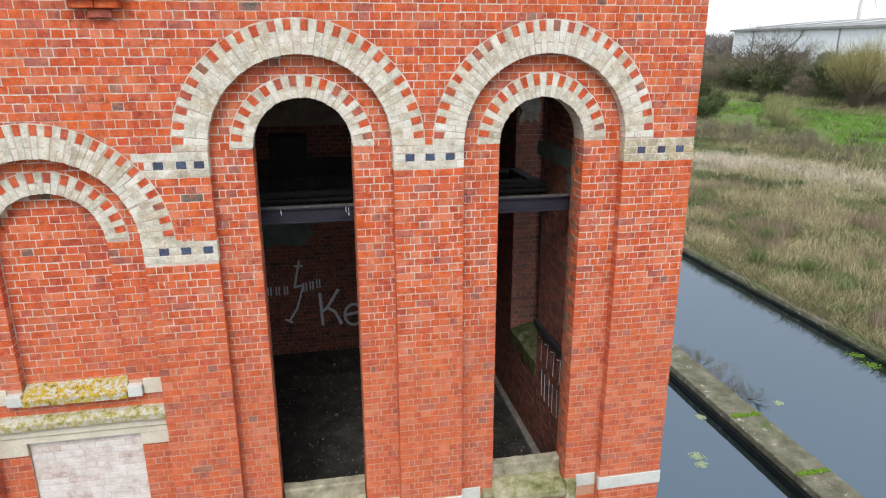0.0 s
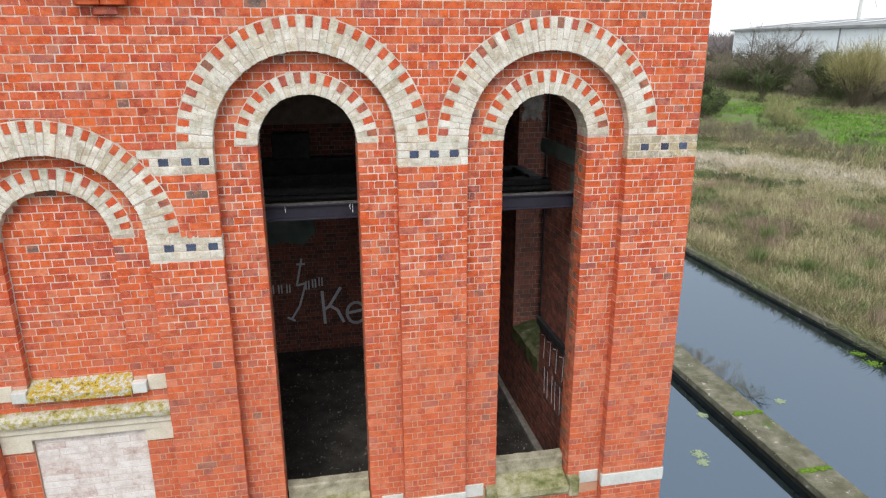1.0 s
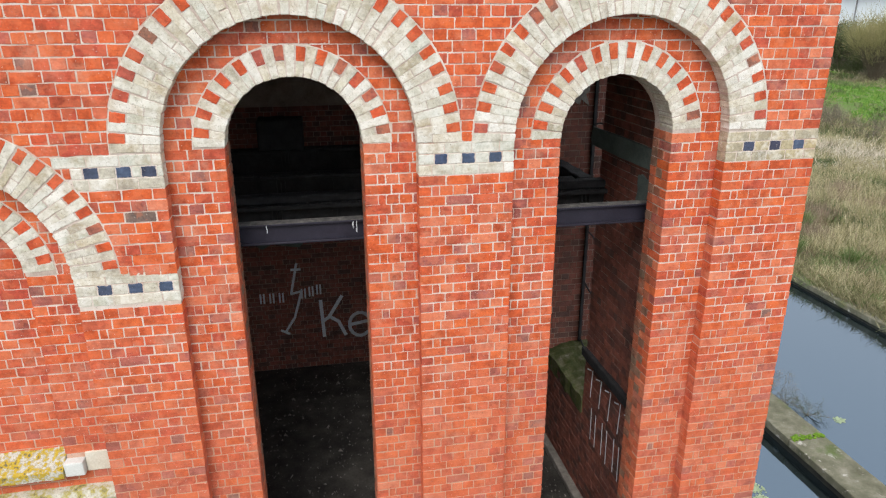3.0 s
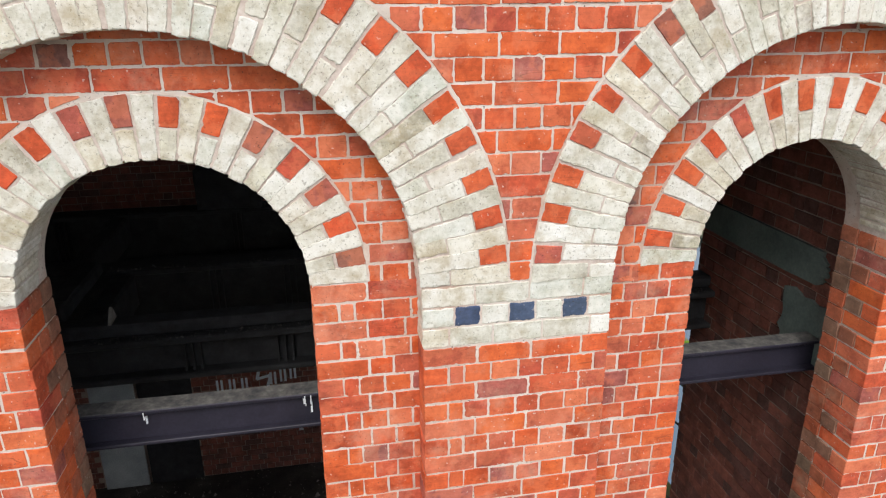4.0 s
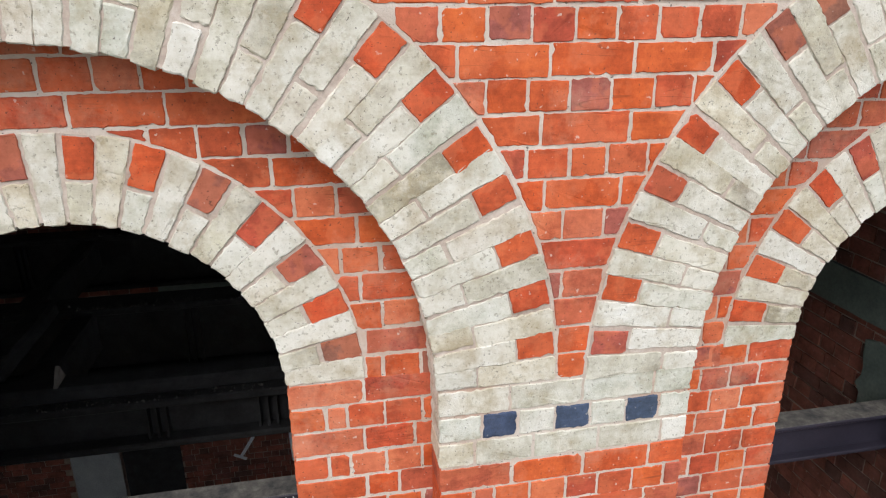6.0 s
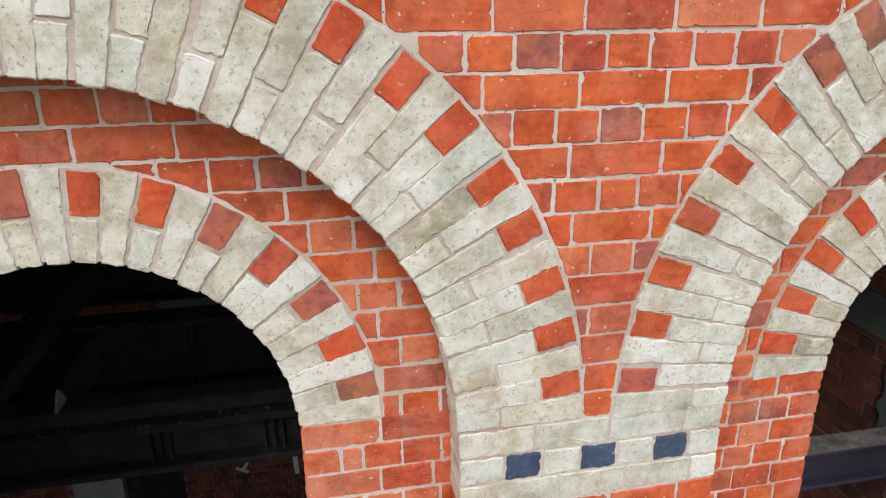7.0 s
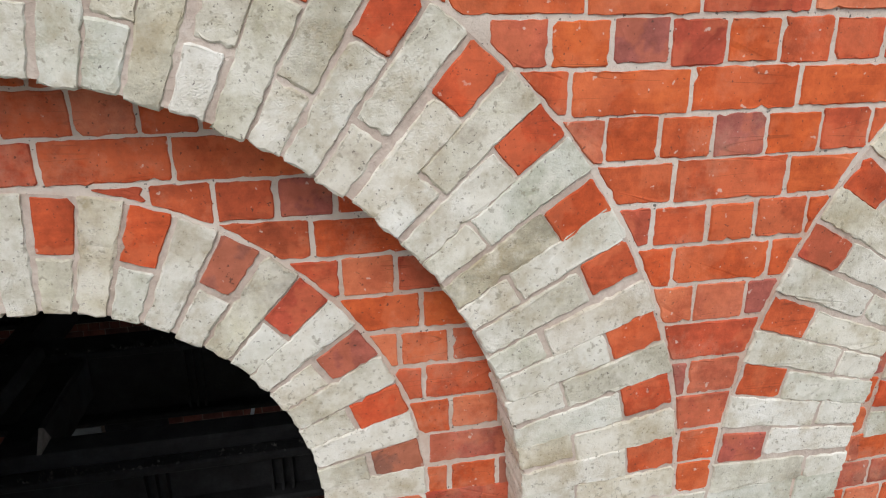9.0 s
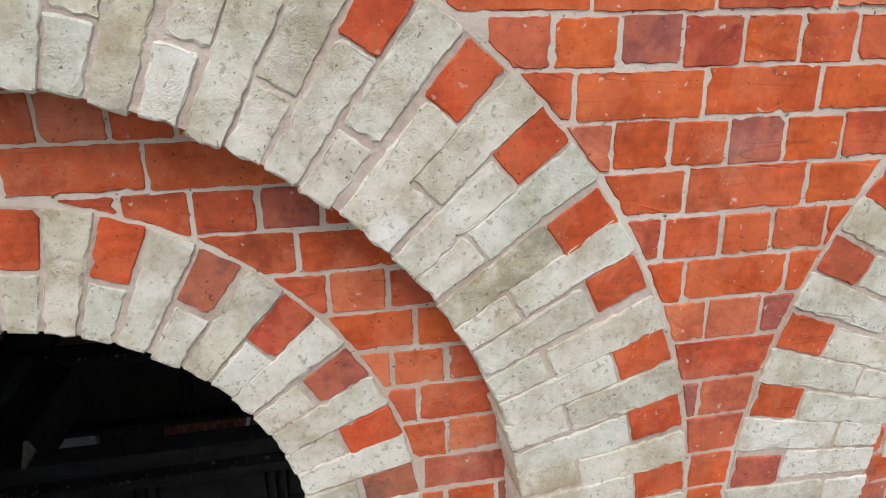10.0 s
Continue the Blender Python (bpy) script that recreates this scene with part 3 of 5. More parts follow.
# sills of the two open arches: a sloping weathered slab with raised ends
for i, (c, sp) in enumerate(INNER_BAYS[1:], 1):
    s = top("window_sill", "mossy weathered sloping stone sill below the tall opening", "sill", "structure", group="open sills")
    ledge = [(R + 0.195, 2.94), (R + 0.195, 3.40), (R + 0.21, 3.42), (R + 0.33, 3.43), (R + 0.33, 2.94)]
    part("ledge", soften(profile_run(bmesh.new(), c - IN_R[i][0] + 0.006, c + IN_R[i][0] - 0.006, ledge), 0.014), grey_stone, s, "rough grey mortared ledge")
    slope = [(R - 0.10, 3.02), (R - 0.10, 3.10), (R + 0.04, 3.165), (R + 0.19, 3.22), (R + 0.19, 2.96), (R - 0.06, 2.96)]
    bm = profile_run(bmesh.new(), c - IN_R[i][0] + 0.004, c + IN_R[i][0] - 0.004, slope)
    part("slab", soften(bm, 0.010), moss_stone, s)
    for sx in (-1, 1):
        x0, x1 = sorted((c + sx * (IN_R[i][0] + 0.003), c + sx * (IN_R[i][0] + 0.15)))
        bm = box(bmesh.new(), x0, R - 0.11, 2.94, x1, R + 0.05, 3.215, 0.012, 2)
        part("end_block", soften(bm, 0.006, 1), moss_stone, s)

# pale painted band at sill height
bandrows = [(EDGE[1][1] - 0.004, EDGE[2][0] + 0.004, F), (EDGE[2][1] - 0.004, CORNER + 0.012, F), (EDGE[2][0] + 0.004, BAYS[2][0] - 0.69, R), (BAYS[2][0] + 0.69, EDGE[2][1] - 0.004, R),
            (BAYS[1][0] + 0.69, EDGE[1][1] - 0.004, R), (EDGE[1][0] + 0.004, BAYS[1][0] - 0.69, R)]
for x0, x1, y in bandrows:
    bm = box(bmesh.new(), x0, y - 0.012, BAND[0], x1, y + 0.05, BAND[1], 0.008, 2)
    thing("sill_band", soften(bm, 0.002), band_mat, "smooth pale grey stone band course", "band course", "structure", "sill bands")

# blocked window under the low arch
c0, s0 = INNER_BAYS[0]
ri0 = IN_R[0][0]
INFILL = R + 0.11
infill = top("blocked_window", "arched window opening bricked up with red bricks", "blocked window", "structure")
part("mortar", sheet([arched(c0, ri0 + 0.02, s0, 5.15)], INFILL + 0.0026, INFILL + 0.22), mortar_mat, infill)
polys = []
for a in bond(c0 - ri0, c0 + ri0, 5.2, s0 + ri0, s0 + 0.03, 1, c0 + 0.05):
    mx, mz = (a[0] + a[2]) / 2, (a[1] + a[3]) / 2
    if mz < s0 or math.hypot(mx - c0, mz - s0) < ri0 + 0.03:
        polys.append((rect(a), None))
BRICKS.append((infill, polys, INFILL))
sill = top("window_sill", "pale stone sill crusted with yellow and grey lichen", "sill", "structure")
pts = [(R - 0.10, 5.12), (R - 0.10, 5.20), (R - 0.04, 5.225), (R + 0.115, 5.315), (R + 0.115, 5.12)]
part("slab", soften(profile_run(bmesh.new(), c0 - ri0 + 0.004, c0 + ri0 - 0.004, pts), 0.008), lichen_mat, sill, "lichen-crusted slab")
for sx in (-1, 1):
    x0, x1 = sorted((c0 + sx * (ri0 + 0.002), c0 + sx * (ri0 + 0.16)))
    part("end_block", soften(box(bmesh.new(), x0, R - 0.085, 5.118, x1, R + 0.05, 5.255, 0.012, 2), 0.006, 1), band_mat, sill)
    x0, x1 = sorted((c0 + sx * (ri0 + 0.165), c0 + sx * (OUT_R[0][0] - 0.004)))
    part("side_stone", box(bmesh.new(), x0, R - 0.02, 5.12, x1, R + 0.05, 5.31, 0.006, 2), stone_mat, sill)

# cornice and lintel over the whitewashed opening below
cornice = top("window_head", "moulded pale stone window head with lichen along its top", "window head", "structure")
x0, x1 = EDGE[0][0] + 0.004, EDGE[0][1] - 0.004
pts = [(R - 0.06, 4.80), (R - 0.115, 4.83), (R - 0.12, 4.90), (R - 0.07, 4.955), (R + 0.05, 4.985), (R + 0.05, 4.80)]
part("drip_mould", soften(profile_run(bmesh.new(), x0, x1, pts), 0.010), drip_mat, cornice, "lichen-covered drip mould")
pts = [(R - 0.035, 4.62), (R - 0.035, 4.70), (R - 0.06, 4.72), (R - 0.06, 4.798), (R + 0.05, 4.798), (R + 0.05, 4.62)]
part("lintel", soften(profile_run(bmesh.new(), x0, x1, pts), 0.002), stone_mat, cornice)
for a, b in ((x0, -3.43), (-2.2, x1)):
    part("shoulder", box(bmesh.new(), a, R - 0.03, 4.46, b, R + 0.05, 4.617, 0.006, 2), stone_mat, cornice)
blank = top("blocked_opening", "lower opening bricked up with whitewashed bricks", "blocked opening", "structure")
part("mortar", sheet([[(-3.44, 1.98), (-2.19, 1.98), (-2.19, 4.63), (-3.44, 4.63)]], R + 0.034, R + 0.24), blank_mortar, blank)
BLANKS = []
for k in range(30):
    x, za = -3.43, 4.615 - (k + 1) * COURSE
    while x < -2.21:
        e = x + rng.uniform(0.2, 0.47)
        e = -2.2 if e > -2.32 else e
        BLANKS.append((rect((x, za, e, za + COURSE)), None))
        x = e

# stepped brick corbel under the eaves
corbel = top("corbel", "stepped red brick corbel projecting from the wall", "corbel", "structure")
for k, (xa, xb, out) in enumerate([(-2.06, -1.83, 0.05), (-2.2, -1.74, 0.10), (-2.25, -1.70, 0.15), (-2.25, -1.70, 0.15)]):
    za = 9.255 + k * COURSE
    x = xa
    while x < xb - 0.02:
        e = min(x + STRETCH, xb)
        part("brick", soften(box(bmesh.new(), x + 0.004, F - out, za + 0.004, e - 0.004, F + 0.02, za + COURSE - 0.004, 0.006, 1), 0.002, 1), red_piece, corbel)
        x = e
thing("eaves_gutter", boxes((WEST, F - 0.14, TOP - 0.19, CORNER + 0.09, F - 0.012, TOP - 0.06), bevel=0.03), char_mat, "black gutter along the top of the wall", "gutter", "structure")
roof = bmesh.new()
profile_run(roof, WEST - 1.2, CORNER + 0.12, [(F - 0.12, TOP + 0.034), (10.6, 12.0), (14.4, TOP + 0.034)])
thing("roof", roof, char_mat, "dark slated roof", "roof", "structure")

# ---- inside of the building ----
FLOOR, BACK, EAST, CEIL = 2.55, 13.75, 3.36, 9.7
WB = R + 0.344  # back of the front wall
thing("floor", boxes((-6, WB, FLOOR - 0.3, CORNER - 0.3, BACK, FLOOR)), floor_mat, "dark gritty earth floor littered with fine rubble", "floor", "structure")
# ceiling and west wall lie out of view, added to close the room
thing("ceiling", boxes((-6, WB, CEIL, CORNER - 0.1, BACK + 0.3, CEIL + 0.2)), char_mat, "dark ceiling of the gutted room, out of view", "ceiling", "structure")
thing("wall_west", boxes((-6, WB, 0.7, -5.6, BACK + 0.3, CEIL - 0.004)), inner_brick, "dark inner wall, out of view, closing the room", "wall", "structure")
wall_back = top("wall_back", "dark red brick wall inside the building", "wall", "structure")
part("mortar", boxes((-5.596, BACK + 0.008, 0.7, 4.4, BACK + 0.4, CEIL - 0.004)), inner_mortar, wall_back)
wall_east = top("wall_east", "dim red brick side wall with a tall window opening", "wall", "structure")
WY0, WY1, WSILL, WOUT = 9.40, 10.85, 4.15, 4.03
part("mortar", boxes((EAST + 0.008, WB, 0.7, WOUT, WY0, CEIL - 0.004), (EAST + 0.008, WY1 + 0.006, 0.7, WOUT, BACK + 0.3, CEIL - 0.004), (EAST + 0.008, WY0, 0.7, WOUT, WY1 + 0.006, WSILL - 0.2),
                     (EAST + 0.008, WY0, 8.9, WOUT, WY1 + 0.006, CEIL - 0.004), (WOUT, WB - 0.34, 0.7, CORNER - 0.004, 9.0, TOP - 0.13)), inner_mortar, wall_east)


def rough_bricks(u0, u1, z0, z1, skip, drop=0.0):
    """Plain small bricks, joined, in the plane of (u, z) with their faces at depth 0."""
    vs, fs = [], []
    for a in bond(u0, u1, z0, z1, z0, 1, u0 + 0.11):
        if skip((a[0] + a[2]) / 2, (a[1] + a[3]) / 2) or rng.random() < drop:
            continue
        g, d = 0.005, rng.uniform(-0.004, 0.004)
        b = len(vs)
        q = [(a[0] + g, a[1] + g), (a[2] - g, a[1] + g), (a[2] - g, a[3] - g), (a[0] + g, a[3] - g)]
        vs += [(u + rng.uniform(-0.003, 0.003), d, z + rng.uniform(-0.003, 0.003)) for u, z in q] + [(u, 0.02, z) for u, z in q]
        fs += [(b, b + 1, b + 2, b + 3)] + [(b + i, b + 4 + i, b + 4 + (i + 1) % 4, b + (i + 1) % 4) for i in range(4)]
    return vs, fs


def stuff(name, vs, fs, mat, parent, m=None, label=""):
    ob = new(name, mesh_of(name, [tuple(m @ Vector(v)) for v in vs] if m else vs, fs, mat))
    ob.parent = parent
    return tagged(ob, label, kind="stuff")


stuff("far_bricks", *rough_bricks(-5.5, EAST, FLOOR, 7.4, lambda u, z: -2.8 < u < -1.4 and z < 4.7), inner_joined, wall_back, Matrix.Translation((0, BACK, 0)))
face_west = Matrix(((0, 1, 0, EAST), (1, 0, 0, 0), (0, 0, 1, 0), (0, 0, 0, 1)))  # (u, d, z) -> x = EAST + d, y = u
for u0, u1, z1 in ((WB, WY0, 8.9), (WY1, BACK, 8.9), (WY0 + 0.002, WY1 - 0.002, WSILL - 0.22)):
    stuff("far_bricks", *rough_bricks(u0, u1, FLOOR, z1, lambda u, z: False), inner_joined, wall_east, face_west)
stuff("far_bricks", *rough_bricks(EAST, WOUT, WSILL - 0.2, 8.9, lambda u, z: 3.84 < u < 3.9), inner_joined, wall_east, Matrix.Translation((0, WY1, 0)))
window_1 = top("window_1", "rusted iron window frame without glass in the side wall", "window", "structure")
for x, y in ((3.87, WY1 - 0.03),):
    part("window_frame", boxes((x - 0.02, y - 0.02, WSILL, x + 0.02, y + 0.02, 8.85)), char_mat, window_1)
for z in (WSILL + 0.03, 5.1, 5.9, 6.7, 7.5, 8.3):
    bm = bmesh.new()
    for j in range(6):
        t0, t1 = j / 6, (j + 1) / 6
        sag = lambda t: z + 0.04 * math.sin(9 * t + z)
        rod(bm, (3.87 + 0.02 * math.sin(7 * t0), WY0 + (WY1 - WY0) * t0, sag(t0)), (3.87 + 0.02 * math.sin(7 * t1), WY0 + (WY1 - WY0) * t1, sag(t1)), 0.012, 6)
    part("glazing_bar", bm, char_mat, window_1)
bm = profile_run(bmesh.new(), 0, WY1 - WY0, [(0, WSILL - 0.32), (0, WSILL - 0.10), (0.42, WSILL), (0.66, WSILL), (0.66, WSILL - 0.32)])
bmesh.ops.transform(bm, matrix=Matrix(((0, 1, 0, EAST - 0.01), (1, 0, 0, WY0 + 0.003), (0, 0, 1, 0), (0, 0, 0, 1))), verts=bm.verts[:])
part("window_sill", soften(bm, 0.03), damp_moss, window_1, "broken mossy stone sill")

# timber rail, skirting ledge and plaster on the side wall
thing("wall_rail", soften(box(bmesh.new(), EAST - 0.07, WB + 0.02, 4.72, EAST - 0.004, 9.4, 4.84, 0.01, 1), 0.008), char_mat, "charred timber rail fixed along the brick wall", "wall rail", "structure")
thing("skirting_ledge", soften(box(bmesh.new(), EAST - 0.12, WB + 0.02, FLOOR + 0.004, EAST - 0.004, BACK - 0.02, FLOOR + 0.1, 0.01, 1), 0.012), dust_mat, "dust-covered mortar ledge at the foot of the wall", "ledge", "structure")


def patch(name, u0, u1, z0, z1, m, mat, label, ragged=0.08, n=28, seed=1):
    """A thin ragged-edged coat on a wall, in the plane (u, z)."""
    r = random.Random(seed)
    cu, cz, hu, hz = (u0 + u1) / 2, (z0 + z1) / 2, (u1 - u0) / 2, (z1 - z0) / 2
    pts = []
    for i in range(n):
        a = 2 * math.pi * i / n
        k = max(abs(math.cos(a)), abs(math.sin(a)))
        s = (1 - r.random() * ragged) / k ** 0.8
        pts.append((cu + hu * s * math.cos(a), cz + hz * s * math.sin(a)))
    bm = sheet([pts], -0.012, 0.012)
    bmesh.ops.transform(bm, matrix=m, verts=bm.verts[:])
    return thing(name, bm, mat, label, "plaster patch", "structure")


at_back = Matrix.Translation((0, BACK - 0.006, 0))
at_east = face_west @ Matrix.Translation((0, -0.006, 0))
patch("plaster", -1.5, 0.0, 4.95, 6.4, at_back, plaster_mat, "grey-green plaster left on the brick wall", 0.2, 30, 3)
patch("plaster", 8.08, 9.7, 7.42, 7.65, at_east, plaster_mat, "grey-green painted plaster strip along the side wall", 0.04, 48, 5)
patch("plaster", WB + 0.03, 8.45, 6.9, 7.36, at_east, plaster_mat, "grey-green plaster beside the beam end", 0.25, 24, 6)
patch("plaster", EAST + 0.02, 3.8, 7.7, 8.3, Matrix.Translation((0, WY1 - 0.008, 0)), dust_mat, "pale plaster left on the window reveal", 0.4, 24, 7)
# doorway in the back wall: a near-black sheet stands in for its unlit depth
thing("door_1", boxes((-2.16, BACK - 0.03, FLOOR + 0.004, -1.45, BACK - 0.004, 4.66)), char_mat, "dark doorway, its shade painted as a near-black sheet", "doorway", "structure")

# one long iron beam inside the front wall, with dust on its top flange
BEAM_Y, BEAM_T, BEAM_B = 8.05, 7.125, 6.935
beam = top("iron_beam", "dark violet-black painted iron beam behind the openings", "beam")
part("top_flange", box(bmesh.new(), -5.59, BEAM_Y, BEAM_T - 0.02, EAST - 0.005, BEAM_Y + 0.12, BEAM_T, 0.004, 1), iron_mat, beam)
part("web", boxes((-5.59, BEAM_Y + 0.035, BEAM_B + 0.02, EAST - 0.005, BEAM_Y + 0.085, BEAM_T - 0.02)), iron_mat, beam)
part("bottom_flange", box(bmesh.new(), -5.59, BEAM_Y - 0.01, BEAM_B, EAST - 0.005, BEAM_Y + 0.13, BEAM_B + 0.02, 0.004, 1), iron_mat, beam)
part("dust", soften(boxes((-5.55, BEAM_Y + 0.004, BEAM_T, EAST - 0.01, BEAM_Y + 0.116, BEAM_T + 0.006)), 0.003, 6), beam_dust, beam, "grey dust and droppings on the flange")
splash = bmesh.new()
r_s = random.Random(21)
for x in (-0.42, 0.36, 0.39):
    z = BEAM_T - 0.01
    for k in range(5):
        w, d = r_s.uniform(0.002, 0.005), r_s.uniform(0.01, 0.035)
        box(splash, x - w, BEAM_Y + 0.026 if k > 1 else BEAM_Y - 0.003, z - d, x + w, BEAM_Y + 0.036 if k > 1 else BEAM_Y + 0.002, z)
        z -= d * 0.9
        x += r_s.uniform(-0.004, 0.004)
part("droppings", splash, chalk_mat, beam, "white bird droppings run down the beam")


def timber(x0, y0, z0, x1, y1, z1, label="charred black timber floor beam", group="charred beams"):
    bm = soften(box(bmesh.new(), x0, y0, z0, x1, y1, z1, 0.02, 1), 0.012)
    return thing("timber_beam", bm, char_mat, label, "beam", "", group)


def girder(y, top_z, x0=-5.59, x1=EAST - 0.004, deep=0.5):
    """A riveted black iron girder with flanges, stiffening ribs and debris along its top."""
    g = top("floor_girder", "black iron floor girder with debris along its top", "girder", "", (0, y, 0), "floor girders")
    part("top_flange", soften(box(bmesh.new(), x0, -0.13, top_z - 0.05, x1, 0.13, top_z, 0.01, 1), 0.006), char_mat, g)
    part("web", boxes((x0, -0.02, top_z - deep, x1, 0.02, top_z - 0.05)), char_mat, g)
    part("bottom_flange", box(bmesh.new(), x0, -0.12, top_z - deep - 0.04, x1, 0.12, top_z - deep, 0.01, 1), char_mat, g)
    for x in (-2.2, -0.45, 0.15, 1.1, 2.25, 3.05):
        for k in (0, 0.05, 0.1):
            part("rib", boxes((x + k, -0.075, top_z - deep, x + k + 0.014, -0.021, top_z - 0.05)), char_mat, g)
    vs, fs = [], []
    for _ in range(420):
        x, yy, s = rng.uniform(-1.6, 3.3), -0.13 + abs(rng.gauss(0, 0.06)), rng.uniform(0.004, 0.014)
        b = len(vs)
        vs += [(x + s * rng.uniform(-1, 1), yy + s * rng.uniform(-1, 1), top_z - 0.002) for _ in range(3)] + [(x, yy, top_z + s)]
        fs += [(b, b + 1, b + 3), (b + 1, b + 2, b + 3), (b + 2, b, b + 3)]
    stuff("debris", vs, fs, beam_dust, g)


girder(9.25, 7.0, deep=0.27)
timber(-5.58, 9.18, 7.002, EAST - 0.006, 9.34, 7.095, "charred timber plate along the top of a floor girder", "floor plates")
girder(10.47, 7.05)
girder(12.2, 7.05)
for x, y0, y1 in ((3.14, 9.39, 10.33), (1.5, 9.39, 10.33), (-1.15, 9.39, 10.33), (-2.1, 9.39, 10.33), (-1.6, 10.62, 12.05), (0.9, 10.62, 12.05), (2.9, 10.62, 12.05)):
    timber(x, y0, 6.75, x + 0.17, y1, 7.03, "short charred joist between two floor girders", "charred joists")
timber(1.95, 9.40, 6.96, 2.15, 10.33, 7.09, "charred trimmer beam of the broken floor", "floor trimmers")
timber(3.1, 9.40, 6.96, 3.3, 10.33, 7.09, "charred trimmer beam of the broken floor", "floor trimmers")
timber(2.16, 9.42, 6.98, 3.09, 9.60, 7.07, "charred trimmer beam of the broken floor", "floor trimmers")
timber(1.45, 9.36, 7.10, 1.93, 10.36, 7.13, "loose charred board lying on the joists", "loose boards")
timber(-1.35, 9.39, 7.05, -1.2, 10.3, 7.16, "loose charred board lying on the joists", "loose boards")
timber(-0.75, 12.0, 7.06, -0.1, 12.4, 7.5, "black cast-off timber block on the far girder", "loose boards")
board = bmesh.new()
profile_run(board, -0.88, -0.86, [(9.19, 7.095), (9.33, 7.095), (9.27, 7.19)])
thing("board_scrap", board, dust_mat, "pale broken scrap of board on a girder", "board scrap")
thing("pale_panel", boxes((-2.78, BACK - 0.05, FLOOR + 0.005, -2.2, BACK - 0.02, 4.5)), pale_board, "pale grey-blue board panel beside the dark doorway", "panel")

# ---- sprayed marks on the walls ----
def strokes(name, lines, r, m, label, category="graffiti"):
    bm = bmesh.new()
    for line in lines:
        for a, b in zip(line, line[1:]):
            d = (Vector(b) - Vector(a)).normalized()
            nrm = Vector((-d.y, d.x)) * r
            a2, b2 = Vector(a) - d * r * 0.5, Vector(b) + d * r * 0.5
            q = [bm.verts.new((p.x, y, p.y)) for y in (0, 0.003) for p in (a2 + nrm, b2 + nrm, b2 - nrm, a2 - nrm)]
            for f in ((0, 1, 2, 3), (7, 6, 5, 4), (0, 4, 5, 1), (1, 5, 6, 2), (2, 6, 7, 3), (3, 7, 4, 0)):
                bm.faces.new([q[i] for i in f])
    bmesh.ops.transform(bm, matrix=m, verts=bm.verts[:])
    return thing(name, bm, chalk_mat, label, category, "structure")


mark = Matrix.Translation((0, BACK - 0.012, 0))
arc = lambda cx, cz, rx, rz, a, b, n=14: [(cx + rx * math.cos(radians(a + (b - a) * i / n)), cz + rz * math.sin(radians(a + (b - a) * i / n))) for i in range(n + 1)]
strokes("graffiti", [[(-0.03, 3.9), (0.0, 3.17)], [(0.36, 3.96), (0.1, 3.55), (0.02, 3.5)], [(0.1, 3.58), (0.28, 3.45), (0.4, 3.17)], [(0.48, 3.36), (0.85, 3.42)] , arc(0.68, 3.36, 0.2, 0.24, 12, 315)], 0.032, mark, "large white sprayed letters on brick wall")
strokes("graffiti", [[(-0.42, 4.66), (-0.55, 4.08), (-0.36, 4.12), (-0.52, 3.6), (-0.7, 3.32)], [(-0.52, 4.55), (-0.36, 4.55)], [(-0.78, 3.36), (-0.64, 3.28)]], 0.022, mark, "pale painted lightning bolt on brick wall")
bars = []
for i in range(3):
    x = -1.12 + 0.17 * i
    bars += [[(x + 0.02, 3.93), (x + 0.02, 4.11)], [(x + 0.08, 3.93), (x + 0.08, 4.11)]]
for i in range(3):
    x = -0.36 + 0.14 * i
    bars += [[(x, 3.98 + 0.03 * i), (x, 4.16 + 0.03 * i)], [(x + 0.06, 3.98 + 0.03 * i), (x + 0.06, 4.16 + 0.03 * i)]]
strokes("graffiti", bars, 0.016, mark, "small faded pale painted marks on brick wall")
side = face_west @ Matrix.Translation((0, -0.012, 0))
bars = []
for i in range(5):
    u = 8.05 + 0.27 * i
    bars += [[(u, 4.62), (u + 0.02, 4.22)], [(u + 0.05, 4.6), (u + 0.16, 4.56)]]
for i in range(3):
    u = 8.2 + 0.34 * i
    bars += [[(u + 0.2, 4.1), (u + 0.18, 3.65)], [(u + 0.06, 4.08), (u + 0.04, 3.62)]]
strokes("graffiti", bars, 0.008, side, "thin white sprayed marks on the side wall")

# rubble on the floor
vs, fs = [], []
r2 = random.Random(8)
for i in range(2600):
    x, y = r2.uniform(-2.5, 3.2), WB + (BACK - WB) * r2.random()
    s = r2.uniform(0.006, 0.028) * (2.2 if r2.random() < 0.04 else 1)
    b = len(vs)
    vs += [(x + s * r2.uniform(-1, 1), y + s * r2.uniform(-1, 1), FLOOR + 0.001) for _ in range(3)] + [(x, y, FLOOR + s)]
    fs += [(b, b + 1, b + 3), (b + 1, b + 2, b + 3), (b + 2, b, b + 3)]
tagged(new("rubble", mesh_of("rubble", vs, fs, dust_mat)), "fine pale grit and rubble on the dark floor", "rubble", kind="stuff")

# ---- land, water and distance ----
WATER, BANK = 0.69, 0.93


def land(x, y):
    """Height of the ground."""
    if x < 4.45:
        return 0.75
    if x < 14.98:
        return -0.6
    d = math.hypot(x, y)
    s = min(1.0, (x - 15.4) / 6.0) if x > 15.4 else 0.0
    z = BANK - 0.03 + s * (0.16 * noise.noise((x * 0.22, y * 0.22, 3.1)) + 0.35 * noise.noise((x * 0.06, y * 0.06, 7.7)) + 0.15)
    if d > 260:
        z += min(1.0, (d - 260) / 900) * (16 + 14 * noise.noise((x * 0.0022, y * 0.0022, 1.3)))
    return z


